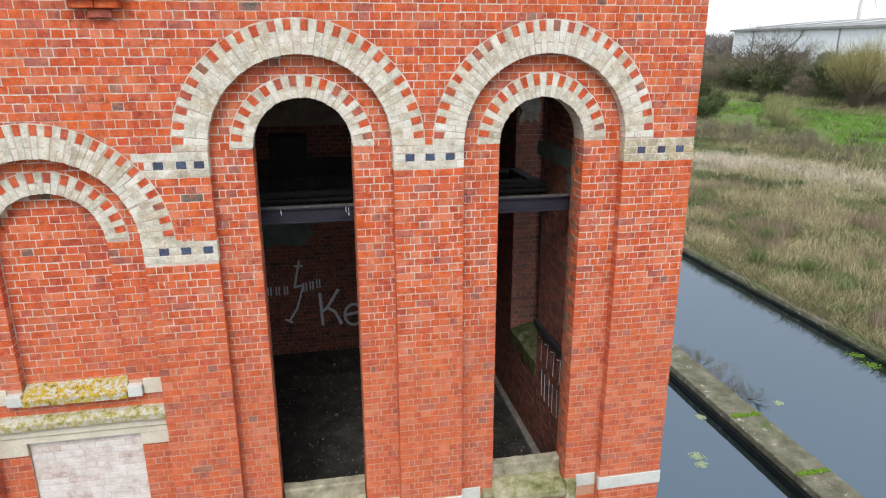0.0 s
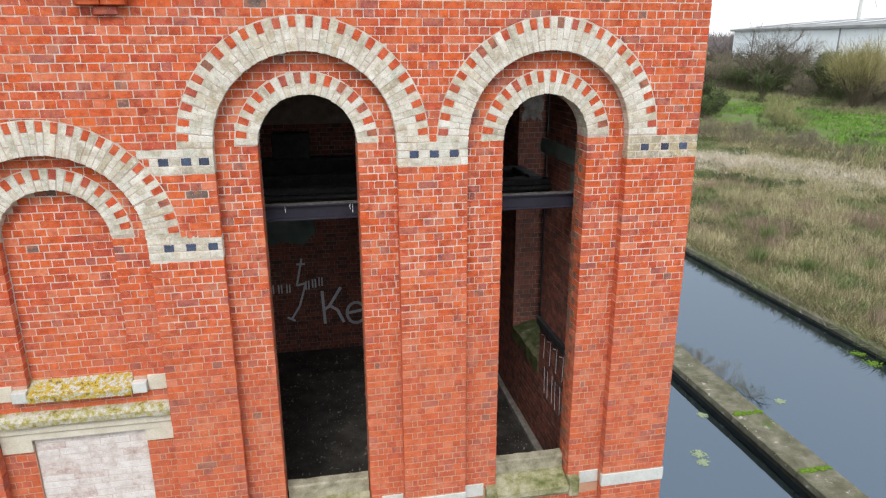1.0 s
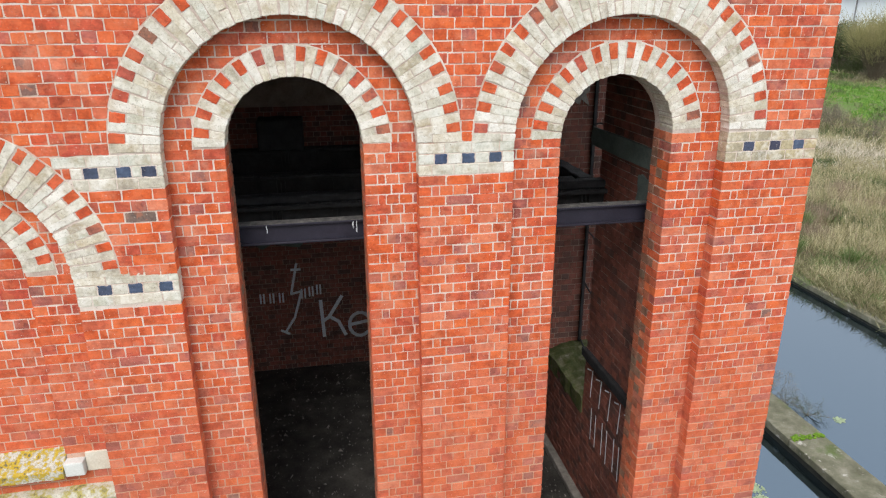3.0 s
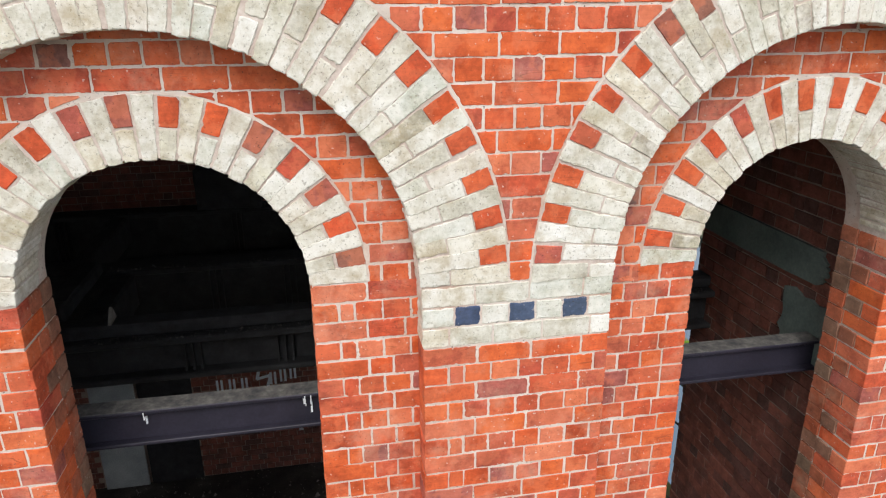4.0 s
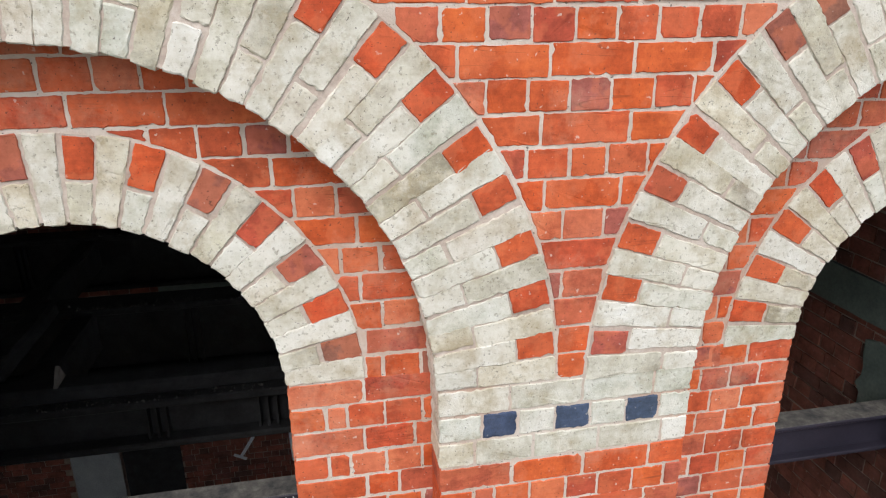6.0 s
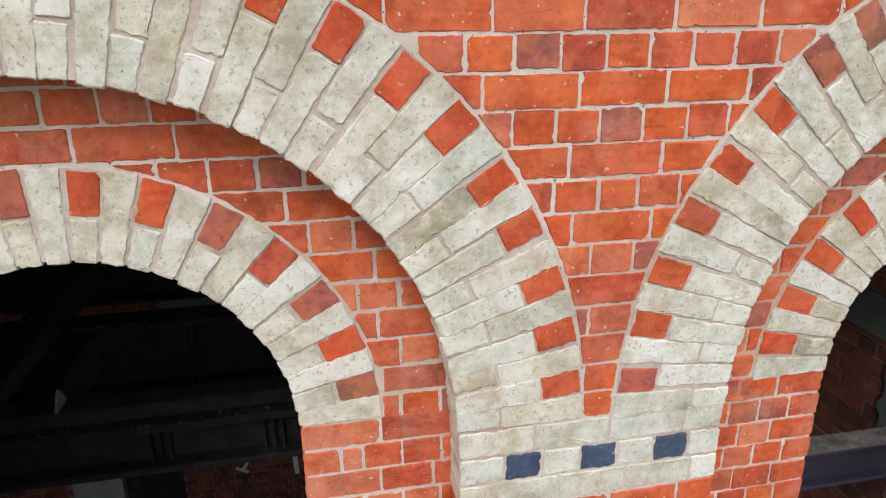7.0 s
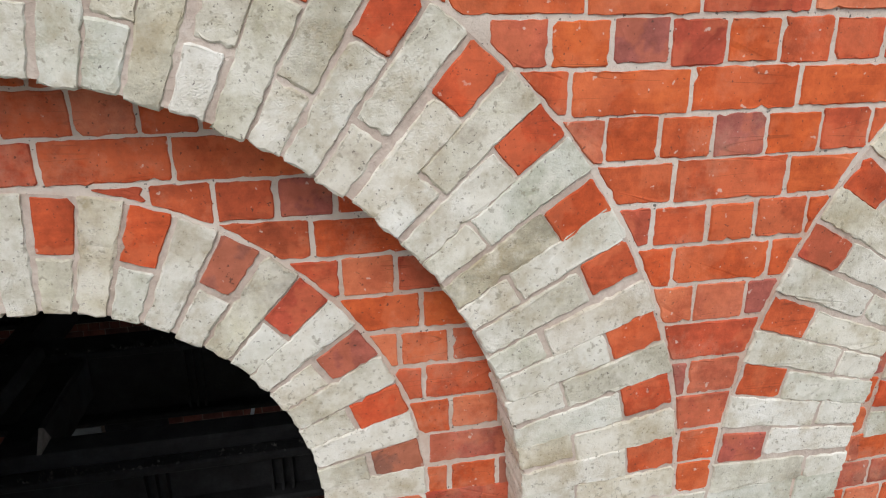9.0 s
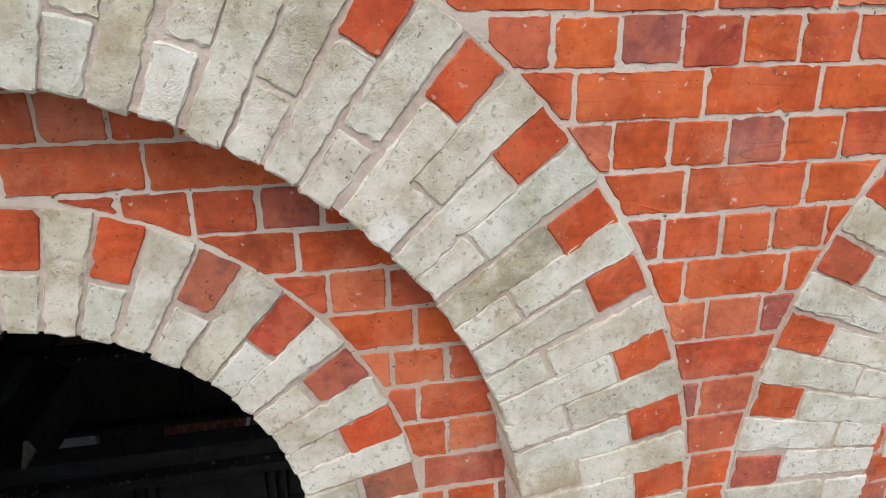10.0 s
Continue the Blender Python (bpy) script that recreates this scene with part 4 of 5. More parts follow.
xs = [-3000, -900, -200, -40, 0, 4.40, 4.46, 14.96, 14.99] + [15.4 + 0.55 * i for i in range(48)] + [42 + 2.5 * i for i in range(24)] + [105 + 14 * 1.16 ** i for i in range(26)]
ys = [-3000, -900, -200, -60, -20] + [0.8 * i for i in range(70)] + [56 + 3 * i for i in range(22)] + [124 + 14 * 1.16 ** i for i in range(26)]
vs = [(x, y, land(x, y)) for y in ys for x in xs]
nx = len(xs)
fs = [(j * nx + i, j * nx + i + 1, (j + 1) * nx + i + 1, (j + 1) * nx + i) for j in range(len(ys) - 1) for i in range(nx - 1)]
m, n, l, b = material("field", 0.95)
p = coords(n, l)
sep = n.new("ShaderNodeSeparateXYZ")
l.new(p, sep.inputs[0])
wob = n.new("ShaderNodeMath")
wob.operation = "MULTIPLY_ADD"
l.new(noise_tex(n, l, p, 0.12, 4.0, 0.6), wob.inputs[0])
wob.inputs[1].default_value = 14.0
l.new(sep.outputs[0], wob.inputs[2])
scaled = n.new("ShaderNodeMath")
scaled.operation = "MULTIPLY"
scaled.inputs[1].default_value = 0.01
l.new(wob.outputs[0], scaled.inputs[0])
zone = ramp(n, l, scaled.outputs[0], [(0.0, (0.075, 0.075, 0.035)), (0.30, (0.095, 0.09, 0.045)), (0.36, (0.24, 0.205, 0.13)), (0.40, (0.17, 0.155, 0.085)), (0.45, (0.10, 0.19, 0.03)), (0.66, (0.12, 0.24, 0.03)), (0.74, (0.13, 0.12, 0.06)), (1.0, (0.09, 0.11, 0.04))])
dry = ramp(n, l, noise_tex(n, l, p, 0.5, 6.0, 0.65), [(0.42, G(0)), (0.62, G(0.75))])
tone = mix(n, l, dry, zone, (0.20, 0.175, 0.115))
tone = mix(n, l, 0.6, tone, ramp(n, l, noise_tex(n, l, p, 6.0, 5.0, 0.7), [(0.3, G(0.22)), (0.7, G(0.75))]), "OVERLAY")
l.new(tone, b.inputs["Base Color"])
bump(n, l, b, noise_tex(n, l, p, 4.0, 6.0, 0.7), 1.0, 0.25)
tagged(new("ground", mesh_of("ground", vs, fs, m, True)), "rough grassland beyond the canal with dry and green patches", "ground", kind="structure")

water_m, n, l, b = material("canal_water", 0.04)
b.inputs["Base Color"].default_value = (0.006, 0.009, 0.010, 1)
b.inputs["IOR"].default_value = 2.1
b.inputs["Specular IOR Level"].default_value = 0.9
b.inputs["Specular Tint"].default_value = (0.58, 0.78, 1.0, 1)
bump(n, l, b, noise_tex(n, l, coords(n, l), 1.2, 2.0), 0.02, 0.02)
thing("water", boxes((4.47, -40, -0.5, 14.955, 400, WATER)), water_m, "still dark canal water mirroring the pale sky", "water", "structure")

m, n, l, b = material("coping_stone", 0.92)
cope_mat = m
p = coords(n, l)
tone = ramp(n, l, noise_tex(n, l, p, 2.4, 8.0, 0.7), [(0.3, (0.075, 0.075, 0.045)), (0.5, (0.15, 0.145, 0.10)), (0.7, (0.27, 0.255, 0.20))])
tone = mix(n, l, ramp(n, l, noise_tex(n, l, p, 5.5, 5.0, 0.6), [(0.62, G(0)), (0.68, G(0.75))]), tone, (0.50, 0.48, 0.44))
tone = mix(n, l, ramp(n, l, noise_tex(n, l, p, 1.4, 6.0, 0.7), [(0.55, G(0)), (0.7, G(0.7))]), tone, (0.07, 0.12, 0.015))
l.new(tone, b.inputs["Base Color"])
bump(n, l, b, noise_tex(n, l, p, 30.0, 6.0, 0.75), 0.9, 0.02)
pondweed = plain("pondweed", [(0.3, (0.20, 0.27, 0.15)), (0.7, (0.34, 0.40, 0.26))], 12.0, 0.6)
moss_mat = plain("moss", [(0.3, (0.06, 0.13, 0.01)), (0.7, (0.16, 0.28, 0.02))], 12.0, 0.95, 0.9, 0.02)
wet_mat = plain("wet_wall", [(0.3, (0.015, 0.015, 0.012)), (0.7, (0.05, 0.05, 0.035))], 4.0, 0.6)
lock_wall = top("canal_wall", "long narrow stone wall with mossy coping standing in the canal", "wall", "structure")
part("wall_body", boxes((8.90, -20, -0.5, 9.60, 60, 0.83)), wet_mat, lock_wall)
r3 = random.Random(3)
y = 6.0
while y < 30:
    e = y + r3.uniform(1.5, 2.3)
    bm = soften(box(bmesh.new(), 8.85, y + 0.008, 0.83, 9.63, e - 0.008, 1.0 + r3.uniform(-0.012, 0.012), 0.02, 2), 0.008)
    part("coping_stone", bm, cope_mat, lock_wall)
    if r3.random() < 0.75:
        bm = bmesh.new()
        for k in range(90):
            bmesh.ops.create_icosphere(bm, subdivisions=1, radius=r3.uniform(0.012, 0.034), matrix=Matrix.Translation((r3.uniform(8.9, 9.6), e + r3.gauss(0, 0.035), 1.0 + r3.uniform(-0.005, 0.01))) @ Matrix.Diagonal((1.5, 1.0, 0.7, 1)))
        part("moss_cushion", bm, moss_mat, lock_wall, "bright green moss in the joint")
    y = e
bank_edge = top("bank_edge", "weathered stone kerb along the far canal bank", "kerb", "structure")
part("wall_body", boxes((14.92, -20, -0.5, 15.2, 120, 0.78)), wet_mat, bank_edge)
y = 8.0
while y < 46:
    e = y + r3.uniform(0.9, 1.6)
    part("kerb_stone", soften(box(bmesh.new(), 14.88, y + 0.008, 0.78, 15.3, e - 0.008, 0.95 + r3.uniform(-0.02, 0.02), 0.02, 2), 0.012), cope_mat, bank_edge)
    y = e


# ---- grass, weeds and shrubs ----
def leaf_mat(name, stops, rough=0.8):
    m, n, l, b = material(name, rough)
    tone = ramp(n, l, n.new("ShaderNodeNewGeometry").outputs["Random Per Island"], stops)
    tone = mix(n, l, 0.4, tone, ramp(n, l, noise_tex(n, l, coords(n, l), 0.7, 4.0), [(0.3, G(0.25)), (0.7, G(0.75))]), "OVERLAY")
    l.new(tone, b.inputs["Base Color"])
    return m


straw = leaf_mat("dry_grass", [(0.0, (0.46, 0.41, 0.24)), (0.35, (0.60, 0.54, 0.36)), (0.6, (0.32, 0.28, 0.15)), (0.8, (0.17, 0.155, 0.08)), (1.0, (0.21, 0.22, 0.08))])
pale_straw = leaf_mat("bleached_grass", [(0.0, (0.56, 0.50, 0.40)), (0.6, (0.68, 0.62, 0.52)), (1.0, (0.38, 0.32, 0.23))])
weeds = leaf_mat("weeds", [(0.0, (0.07, 0.13, 0.03)), (0.4, (0.13, 0.20, 0.06)), (0.7, (0.19, 0.24, 0.10)), (1.0, (0.24, 0.24, 0.14))])
greens = leaf_mat("green_grass", [(0.0, (0.06, 0.17, 0.02)), (0.5, (0.12, 0.28, 0.035)), (0.8, (0.20, 0.34, 0.06)), (1.0, (0.27, 0.30, 0.10))])
rough_grass = leaf_mat("rough_grass", [(0.0, (0.07, 0.085, 0.03)), (0.25, (0.20, 0.165, 0.10)), (0.5, (0.42, 0.38, 0.22)), (0.7, (0.12, 0.16, 0.05)), (0.85, (0.22, 0.18, 0.11)), (1.0, (0.58, 0.53, 0.35))])
dead_stems = leaf_mat("dead_stems", [(0.0, (0.15, 0.105, 0.075)), (0.5, (0.27, 0.205, 0.15)), (1.0, (0.40, 0.33, 0.24))])
bramble_leaf = leaf_mat("bramble_leaves", [(0.0, (0.035, 0.07, 0.02)), (0.5, (0.075, 0.125, 0.04)), (0.85, (0.13, 0.17, 0.07)), (1.0, (0.20, 0.15, 0.08))], 0.6)
twig = leaf_mat("bare_twigs", [(0.0, (0.13, 0.11, 0.085)), (0.5, (0.24, 0.205, 0.16)), (1.0, (0.17, 0.175, 0.10))])
dark_twig = leaf_mat("dark_twigs", [(0.0, (0.085, 0.07, 0.055)), (1.0, (0.15, 0.13, 0.10))])
far_twig = leaf_mat("far_twigs", [(0.0, (0.15, 0.13, 0.13)), (1.0, (0.23, 0.205, 0.20))])
sallow_m = leaf_mat("sallow_shoots", [(0.0, (0.19, 0.20, 0.09)), (0.5, (0.30, 0.31, 0.14)), (1.0, (0.17, 0.17, 0.09))])
willow_m = leaf_mat("willow_shoots", [(0.0, (0.26, 0.24, 0.10)), (0.5, (0.40, 0.36, 0.19)), (1.0, (0.21, 0.205, 0.09))])
ivy = leaf_mat("ivy", [(0.0, (0.035, 0.06, 0.02)), (0.6, (0.07, 0.10, 0.035)), (1.0, (0.13, 0.14, 0.06))], 0.6)
bark = plain("bark", [(0.3, (0.08, 0.065, 0.045)), (0.7, (0.16, 0.14, 0.10))], 5.0, 0.95)


def blade(vs, fs, base, tip, w, r):
    """One bent blade or twig, three-sided at its foot."""
    base, tip = Vector(base), Vector(tip)
    d = tip - base
    s = d.cross(Vector((r.uniform(-1, 1), r.uniform(-1, 1), r.uniform(-0.3, 0.3))))
    s = s.normalized() * w if s.length > 1e-6 else Vector((w, 0, 0))
    mid = base + d * 0.55 + Vector((0, 0, d.length * 0.06))
    b = len(vs)
    vs += [tuple(base - s), tuple(base + s), tuple(mid + s * 0.7), tuple(mid - s * 0.7), tuple(tip)]
    fs += [(b, b + 1, b + 2, b + 3), (b + 3, b + 2, b + 4)]


def grass(name, label, mat, count, where, height, lean, width, per=9, seed=1):
    r = random.Random(seed)
    vs, fs = [], []
    for _ in range(count):
        x, y = where(r)
        if x < 15.1:
            continue
        z = land(x, y) - 0.02
        h = r.uniform(*height)
        for _ in range(per):
            a, k = r.uniform(0, 6.3), r.uniform(0.2, 1.0) * lean * h
            bx, by = x + r.gauss(0, 0.12), y + r.gauss(0, 0.12)
            blade(vs, fs, (bx, by, z), (bx + k * math.cos(a), by + k * math.sin(a), z + h * r.uniform(0.5, 1.0)), width * r.uniform(0.6, 1.4), r)
    return tagged(new(name, mesh_of(name, vs, fs, mat)), label, "grass", kind="stuff")


def spot(x0, x1):
    """A place in the wedge of land that opens between x0 and x1 from the canal."""
    def f(r):
        x = r.uniform(x0, x1)
        k = r.uniform(0.88, 1.72)
        return x, x * k
    return f


def clumped(x0, x1, scale, cut_at, seed):
    base = spot(x0, x1)

    def f(r):
        for _ in range(12):
            x, y = base(r)
            if noise.noise((x * scale, y * scale, seed)) > cut_at:
                return x, y
        return x, y
    return f


grass("dry_grass", "tall straw-coloured dry grass on the canal bank", straw, 7000, clumped(15.4, 34, 0.45, 0.05, 2.5), (0.25, 0.8), 0.6, 0.006, 11, 1)
grass("weeds", "low dull green weeds and brambles on the bank", weeds, 6500, clumped(15.3, 36, 0.22, 0.08, 9.1), (0.12, 0.4), 1.1, 0.011, 10, 2)
grass("bramble_leaves", "dark green bramble leaves spreading over the bank", bramble_leaf, 7000, clumped(17.5, 38, 0.3, 0.05, 5.2), (0.12, 0.45), 1.0, 0.022, 12, 21)
grass("dead_stems", "upright red-brown dead stems in clumps on the bank", dead_stems, 1300, clumped(15.8, 27, 0.55, 0.3, 14.3), (0.4, 1.0), 0.45, 0.006, 9, 22)
grass("pale_grass", "bleached flattened grass along a low ridge", pale_straw, 1500, lambda r: (lambda k: (30 - 9.0 * (k - 1.25) + r.gauss(0, 1.9) + 1.5 * noise.noise((k * 9, 3.0, 1.0)), (30 - 9.0 * (k - 1.25)) * k + r.gauss(0, 1.2)))(r.uniform(0.9, 1.7)), (0.35, 0.9), 1.1, 0.010, 9, 3)
grass("rough_grass", "rough mixed grass and dead stems over the bank", rough_grass, 10000, spot(15.4, 38), (0.12, 0.55), 1.0, 0.006, 10, 11)
grass("field_edge_grass", "dead stems and coarse grass at the meadow edge", rough_grass, 3600, lambda r: (lambda k, x: (x, x * k))(r.uniform(0.86, 1.75), r.choice((r.uniform(33, 42), r.uniform(62, 80)))), (0.3, 1.1), 0.8, 0.014, 8, 12)
grass("green_grass", "fresh green grass in the meadow", greens, 9000, clumped(36, 72, 0.12, -0.25, 4.4), (0.10, 0.34), 1.0, 0.022, 8, 4)
grass("meadow_tufts", "taller dark green tufts and docks in the meadow", weeds, 1500, clumped(37, 70, 0.3, 0.25, 8.8), (0.3, 0.75), 0.9, 0.03, 9, 23)
grass("bank_grass", "short green and yellow grass along the kerb", rough_grass, 2600, lambda r: (15.11 + abs(r.gauss(0, 0.45)), r.uniform(14, 38)), (0.12, 0.5), 1.0, 0.007, 10, 5)
grass("kerb_moss_grass", "bright short moss and grass behind the kerb", greens, 900, lambda r: (15.3 + abs(r.gauss(0, 0.5)), r.uniform(10, 26)), (0.03, 0.12), 1.2, 0.012, 9, 24)
vs, fs = [], []
r = random.Random(61)
for _ in range(2600):  # stems hanging over the kerb
    y = r.uniform(9, 40)
    if noise.noise((0.5, y * 0.5, 2.0)) < -0.15:
        continue
    x = 14.9 + r.uniform(0.0, 0.3)
    blade(vs, fs, (x, y, 0.94), (x - r.uniform(0.05, 0.4), y + r.gauss(0, 0.2), 0.94 + r.uniform(-0.2, 0.3)), 0.007, r)
tagged(new("overhanging_grass", mesh_of("overhanging_grass", vs, fs, weeds)), "grass stems hanging over the kerb above the water", "grass", kind="stuff")
for k, (x, y, h) in enumerate([(16.3, 21.5, 0.9), (17.4, 20.2, 0.8), (16.9, 17.9, 0.75), (18.6, 24.0, 0.9), (19.5, 19.5, 0.85)]):
    r = random.Random(40 + k)
    vs, fs = [], []
    for _ in range(260):
        a, s = r.uniform(0, 6.3), r.random()
        blade(vs, fs, (x + 0.15 * s * math.cos(a), y + 0.15 * s * math.sin(a), land(x, y)), (x + h * 0.7 * s * math.cos(a), y + h * 0.7 * s * math.sin(a), land(x, y) + h * r.uniform(0.6, 1)), 0.006, r)
    tagged(new("rush_tussock", mesh_of("rush_tussock", vs, fs, weeds)), "olive green rush tussock on the canal bank", "tussock", "rush tussocks")


def limb(bm, a, b, ra, rb):
    rod(bm, a, b, ra, 6, rb)


def tree(name, label, category, x, y, h, w, shoots, mat, mode="bare", seed=1, leaves=0, trunk=0.16, group="", foot=None):
    """A tapered trunk with forking limbs, and a crown of many thin shoots, and of leaves where it bears some."""
    r = random.Random(seed)
    z = land(x, y) - 0.1 if foot is None else foot
    e = top(name, label, category, "", (x, y, z), group)
    bm = bmesh.new()
    ends = []
    fan = mode != "bare"
    stem = h * (0.05 if fan else 0.2)
    limb(bm, (0, 0, 0), (0, 0, stem), trunk, trunk * 0.8)

    def grow(p, d, length, rad, depth):
        q = p + d * length
        limb(bm, p, q, rad, rad * 0.6)
        if depth < (3 if fan else 2):
            ends.append((p, q, d))
        if depth == 0:
            return
        for _ in range(r.choice((2, 3))):
            nd = (d + Vector((r.uniform(-1, 1), r.uniform(-1, 1), r.uniform(-0.3, 0.6))) * 0.6).normalized()
            grow(q, nd, length * r.uniform(0.6, 0.9), rad * 0.58, depth - 1)
    for i in range(9 if fan else 5):
        a = 6.283 * i / (9 if fan else 5) + r.uniform(-0.4, 0.4)
        tilt = w / h * (r.uniform(0.05, 1.05) if mode == "willow" else r.uniform(0.1, 1.5) if fan else r.uniform(0.6, 1.2))
        grow(Vector((0, 0, stem * r.uniform(0.7, 1.0))), Vector((math.cos(a) * tilt, math.sin(a) * tilt, 1)).normalized(), h * r.uniform(0.17, 0.28), trunk * 0.5, 3)
    part("trunk", bm, bark, e)
    vs, fs = [], []
    for k in range(shoots):
        p, q, d = r.choice(ends)
        s = p.lerp(q, r.uniform(0.0, 1.0)) + Vector((r.gauss(0, 1), r.gauss(0, 1), r.gauss(0, 0.6))) * 0.03 * w
        if fan and k % 5 < (2 if mode == "fan" else 1):  # growth from the foot
            a, f = r.uniform(0, 6.283), math.sqrt(r.random())
            s = Vector((f * w * 0.5 * math.cos(a), f * w * 0.5 * math.sin(a), h * 0.35 * r.random() * (1.1 - f)))
            d = Vector((math.cos(a) * 0.5, math.sin(a) * 0.5, 1.0))
        nd = (d + Vector((r.uniform(-1, 1), r.uniform(-1, 1), r.uniform(-0.3, 0.8) if mode == "willow" else r.uniform(-0.7, 0.8))) * (0.5 if mode == "willow" else 1.0)).normalized()
        blade(vs, fs, s, s + nd * h * r.uniform(0.05, 0.16), (0.0019 if mode == "fan" else 0.0013 if mode == "willow" else 0.0013) * h, r)
    for k in range(leaves):
        p, q, d = r.choice(ends)
        s = p.lerp(q, r.uniform(-0.3, 1.1)) + Vector((r.gauss(0, 1), r.gauss(0, 1), r.gauss(0, 1))) * 0.05 * w
        t = s + Vector((r.uniform(-1, 1), r.uniform(-1, 1), r.uniform(-1, 1))) * 0.03 * h
        blade(vs, fs, s, t, 0.009 * h, r)
    ob = new("crown", mesh_of("crown", vs, fs, mat))
    ob.parent = e
    return e


def prism(vs, fs, a, b, ra, rb):
    """A thin tapered three-sided limb."""
    d = (b - a).normalized()
    s = d.cross(Vector((0.3, 0.9, 0.2))).normalized()
    u = d.cross(s)
    k = len(vs)
    for p, r in ((a, ra), (b, rb)):
        for j in range(3):
            c = 2.0944 * j
            vs.append(tuple(p + (s * math.cos(c) + u * math.sin(c)) * r))
    fs.extend([(k + j, k + (j + 1) % 3, k + 3 + (j + 1) % 3, k + 3 + j) for j in range(3)])


def branching(name, label, category, x, y, h, spread, stems, depth, girth, mat, seed, forks=3, rise=0.25, shrink_by=0.74, first=0.3):
    """A leafless tree: stems that fork again and again into fine twigs."""
    r = random.Random(seed)
    e = top(name, label, category, "", (x, y, land(x, y) - 0.1))
    thick, thin = ([], []), ([], [])

    def grow(p, d, length, rad, level):
        bend = (d + Vector((r.gauss(0, 1), r.gauss(0, 1), r.gauss(0, 0.6))) * 0.16).normalized()
        m = p + d * length * 0.5
        q = m + bend * length * 0.5
        store = thick if level > depth - 2 else thin
        prism(*store, p, m, rad, rad * 0.82)
        prism(*store, m, q, rad * 0.82, rad * 0.62)
        if level == 0:
            return
        for i in range(forks):
            t = 1.0 if i == 0 else r.uniform(0.45, 1.0)
            nd = (bend + Vector((r.gauss(0, 1), r.gauss(0, 1), r.gauss(0, 0.7) + rise)) * (0.3 if i == 0 else 0.55)).normalized()
            grow(p.lerp(q, t), nd, length * shrink_by * r.uniform(0.8, 1.15), max(rad * (0.66 if i == 0 else 0.48), 0.009), level - 1)
    for i in range(stems):
        a = 6.283 * i / stems + r.uniform(-0.3, 0.3)
        k = spread * r.uniform(0.25, 1.0)
        grow(Vector((0.25 * math.cos(a), 0.25 * math.sin(a), 0)), Vector((math.cos(a) * k, math.sin(a) * k, 1)).normalized(), h * first * r.uniform(0.85, 1.1), girth, depth)
    for nm, (vs, fs), mt in (("trunk", thick, bark), ("crown", thin, mat)):
        ob = new(nm, mesh_of(nm, vs, fs, mt))
        ob.parent = e
    return e


branching("bare_tree", "leafless ash tree with fine branches before the warehouse", "tree", 72, 99, 13.5, 0.62, 5, 6, 0.14, dark_twig, 5, 3, 0.3, 0.78, 0.25)
branching("willow", "pollarded willow with olive yellow shoots beside the meadow", "tree", 68.3, 75.5, 10.0, 0.66, 70, 3, 0.045, willow_m, 9, 4, 0.7, 0.72, 0.36)
tree("ivy_tree", "dark ivy-clad tree stump at the field edge", "tree", 62.5, 86, 5.4, 2.2, 900, ivy, "fan", 12, 5000, 0.3)
tree("ivy_tree", "tall dark hedge tree thick with ivy", "tree", 73, 87, 7.5, 2.6, 1800, ivy, "fan", 31, 2600, 0.2)
tree("ivy_tree", "tall dark hedge tree thick with ivy", "tree", 76, 85, 9.0, 3.4, 2200, ivy, "fan", 32, 2400, 0.2)
tree("ivy_bush", "dense dark green ivy bush beside the wall", "bush", 41.5, 66, 4.6, 3.2, 500, ivy, "fan", 13, 5500, 0.2)
tree("ivy_bush", "dense dark green ivy bush beside the wall", "bush", 45, 74, 5.6, 3.6, 500, ivy, "fan", 14, 5500, 0.2)
r5 = random.Random(77)
for i in range(46):  # hedge row along the far side of the meadow
    k = 0.84 + 0.98 * (i % 23) / 22
    back = i >= 23
    x = (86 if back else 78) - 9 * abs(k - 1.15) + r5.uniform(-3, 3)
    dark = r5.random() < (0.15 if back else 0.3)
    tree("hedge_shrub", "tangled leafless hedge shrub with some ivy" if not dark else "tangled dark hedge shrub thick with ivy", "shrub", x - (4 if back else 0), x * k, r5.uniform(8.0, 10.0) if back else r5.uniform(6.0, 8.5), r5.uniform(7.0, 10.0), 3800, twig if not dark else ivy, "fan", 100 + i, 900 if not dark else 3000, 0.14, "hedge shrubs")
for i, (x, y, h) in enumerate([(44, 58, 3.2), (47, 61.5, 3.4), (43.5, 55.0, 2.6), (50, 66, 3.6)]):
    tagged(branching("sallow_bush", "young sallow bush with olive green shoots", "bush", x, y, h, 0.9, 16, 3, 0.014, sallow_m, 200 + i, 4, 0.5, 0.7, 0.36), group="sallow bushes")
for i, (x, y, h) in enumerate([(36, 50.5, 2.3), (38.3, 46.8, 2.6), (37.2, 44.0, 2.2), (34.0, 49.5, 2.2), (39.5, 43.0, 1.9), (33.5, 53, 2.3), (42.3, 44.4, 1.6), (36, 40, 1.5), (37, 37, 1.3), (35, 55, 2.4), (38, 54, 2.2), (40, 49, 2.0), (36.5, 47.5, 2.2)]):
    tree("bramble", "grey-brown tangle of leafless brambles in the grass", "bramble", x, y, h, h * 1.9, 2600, twig, "fan", 300 + i, 0, 0.04, "brambles")
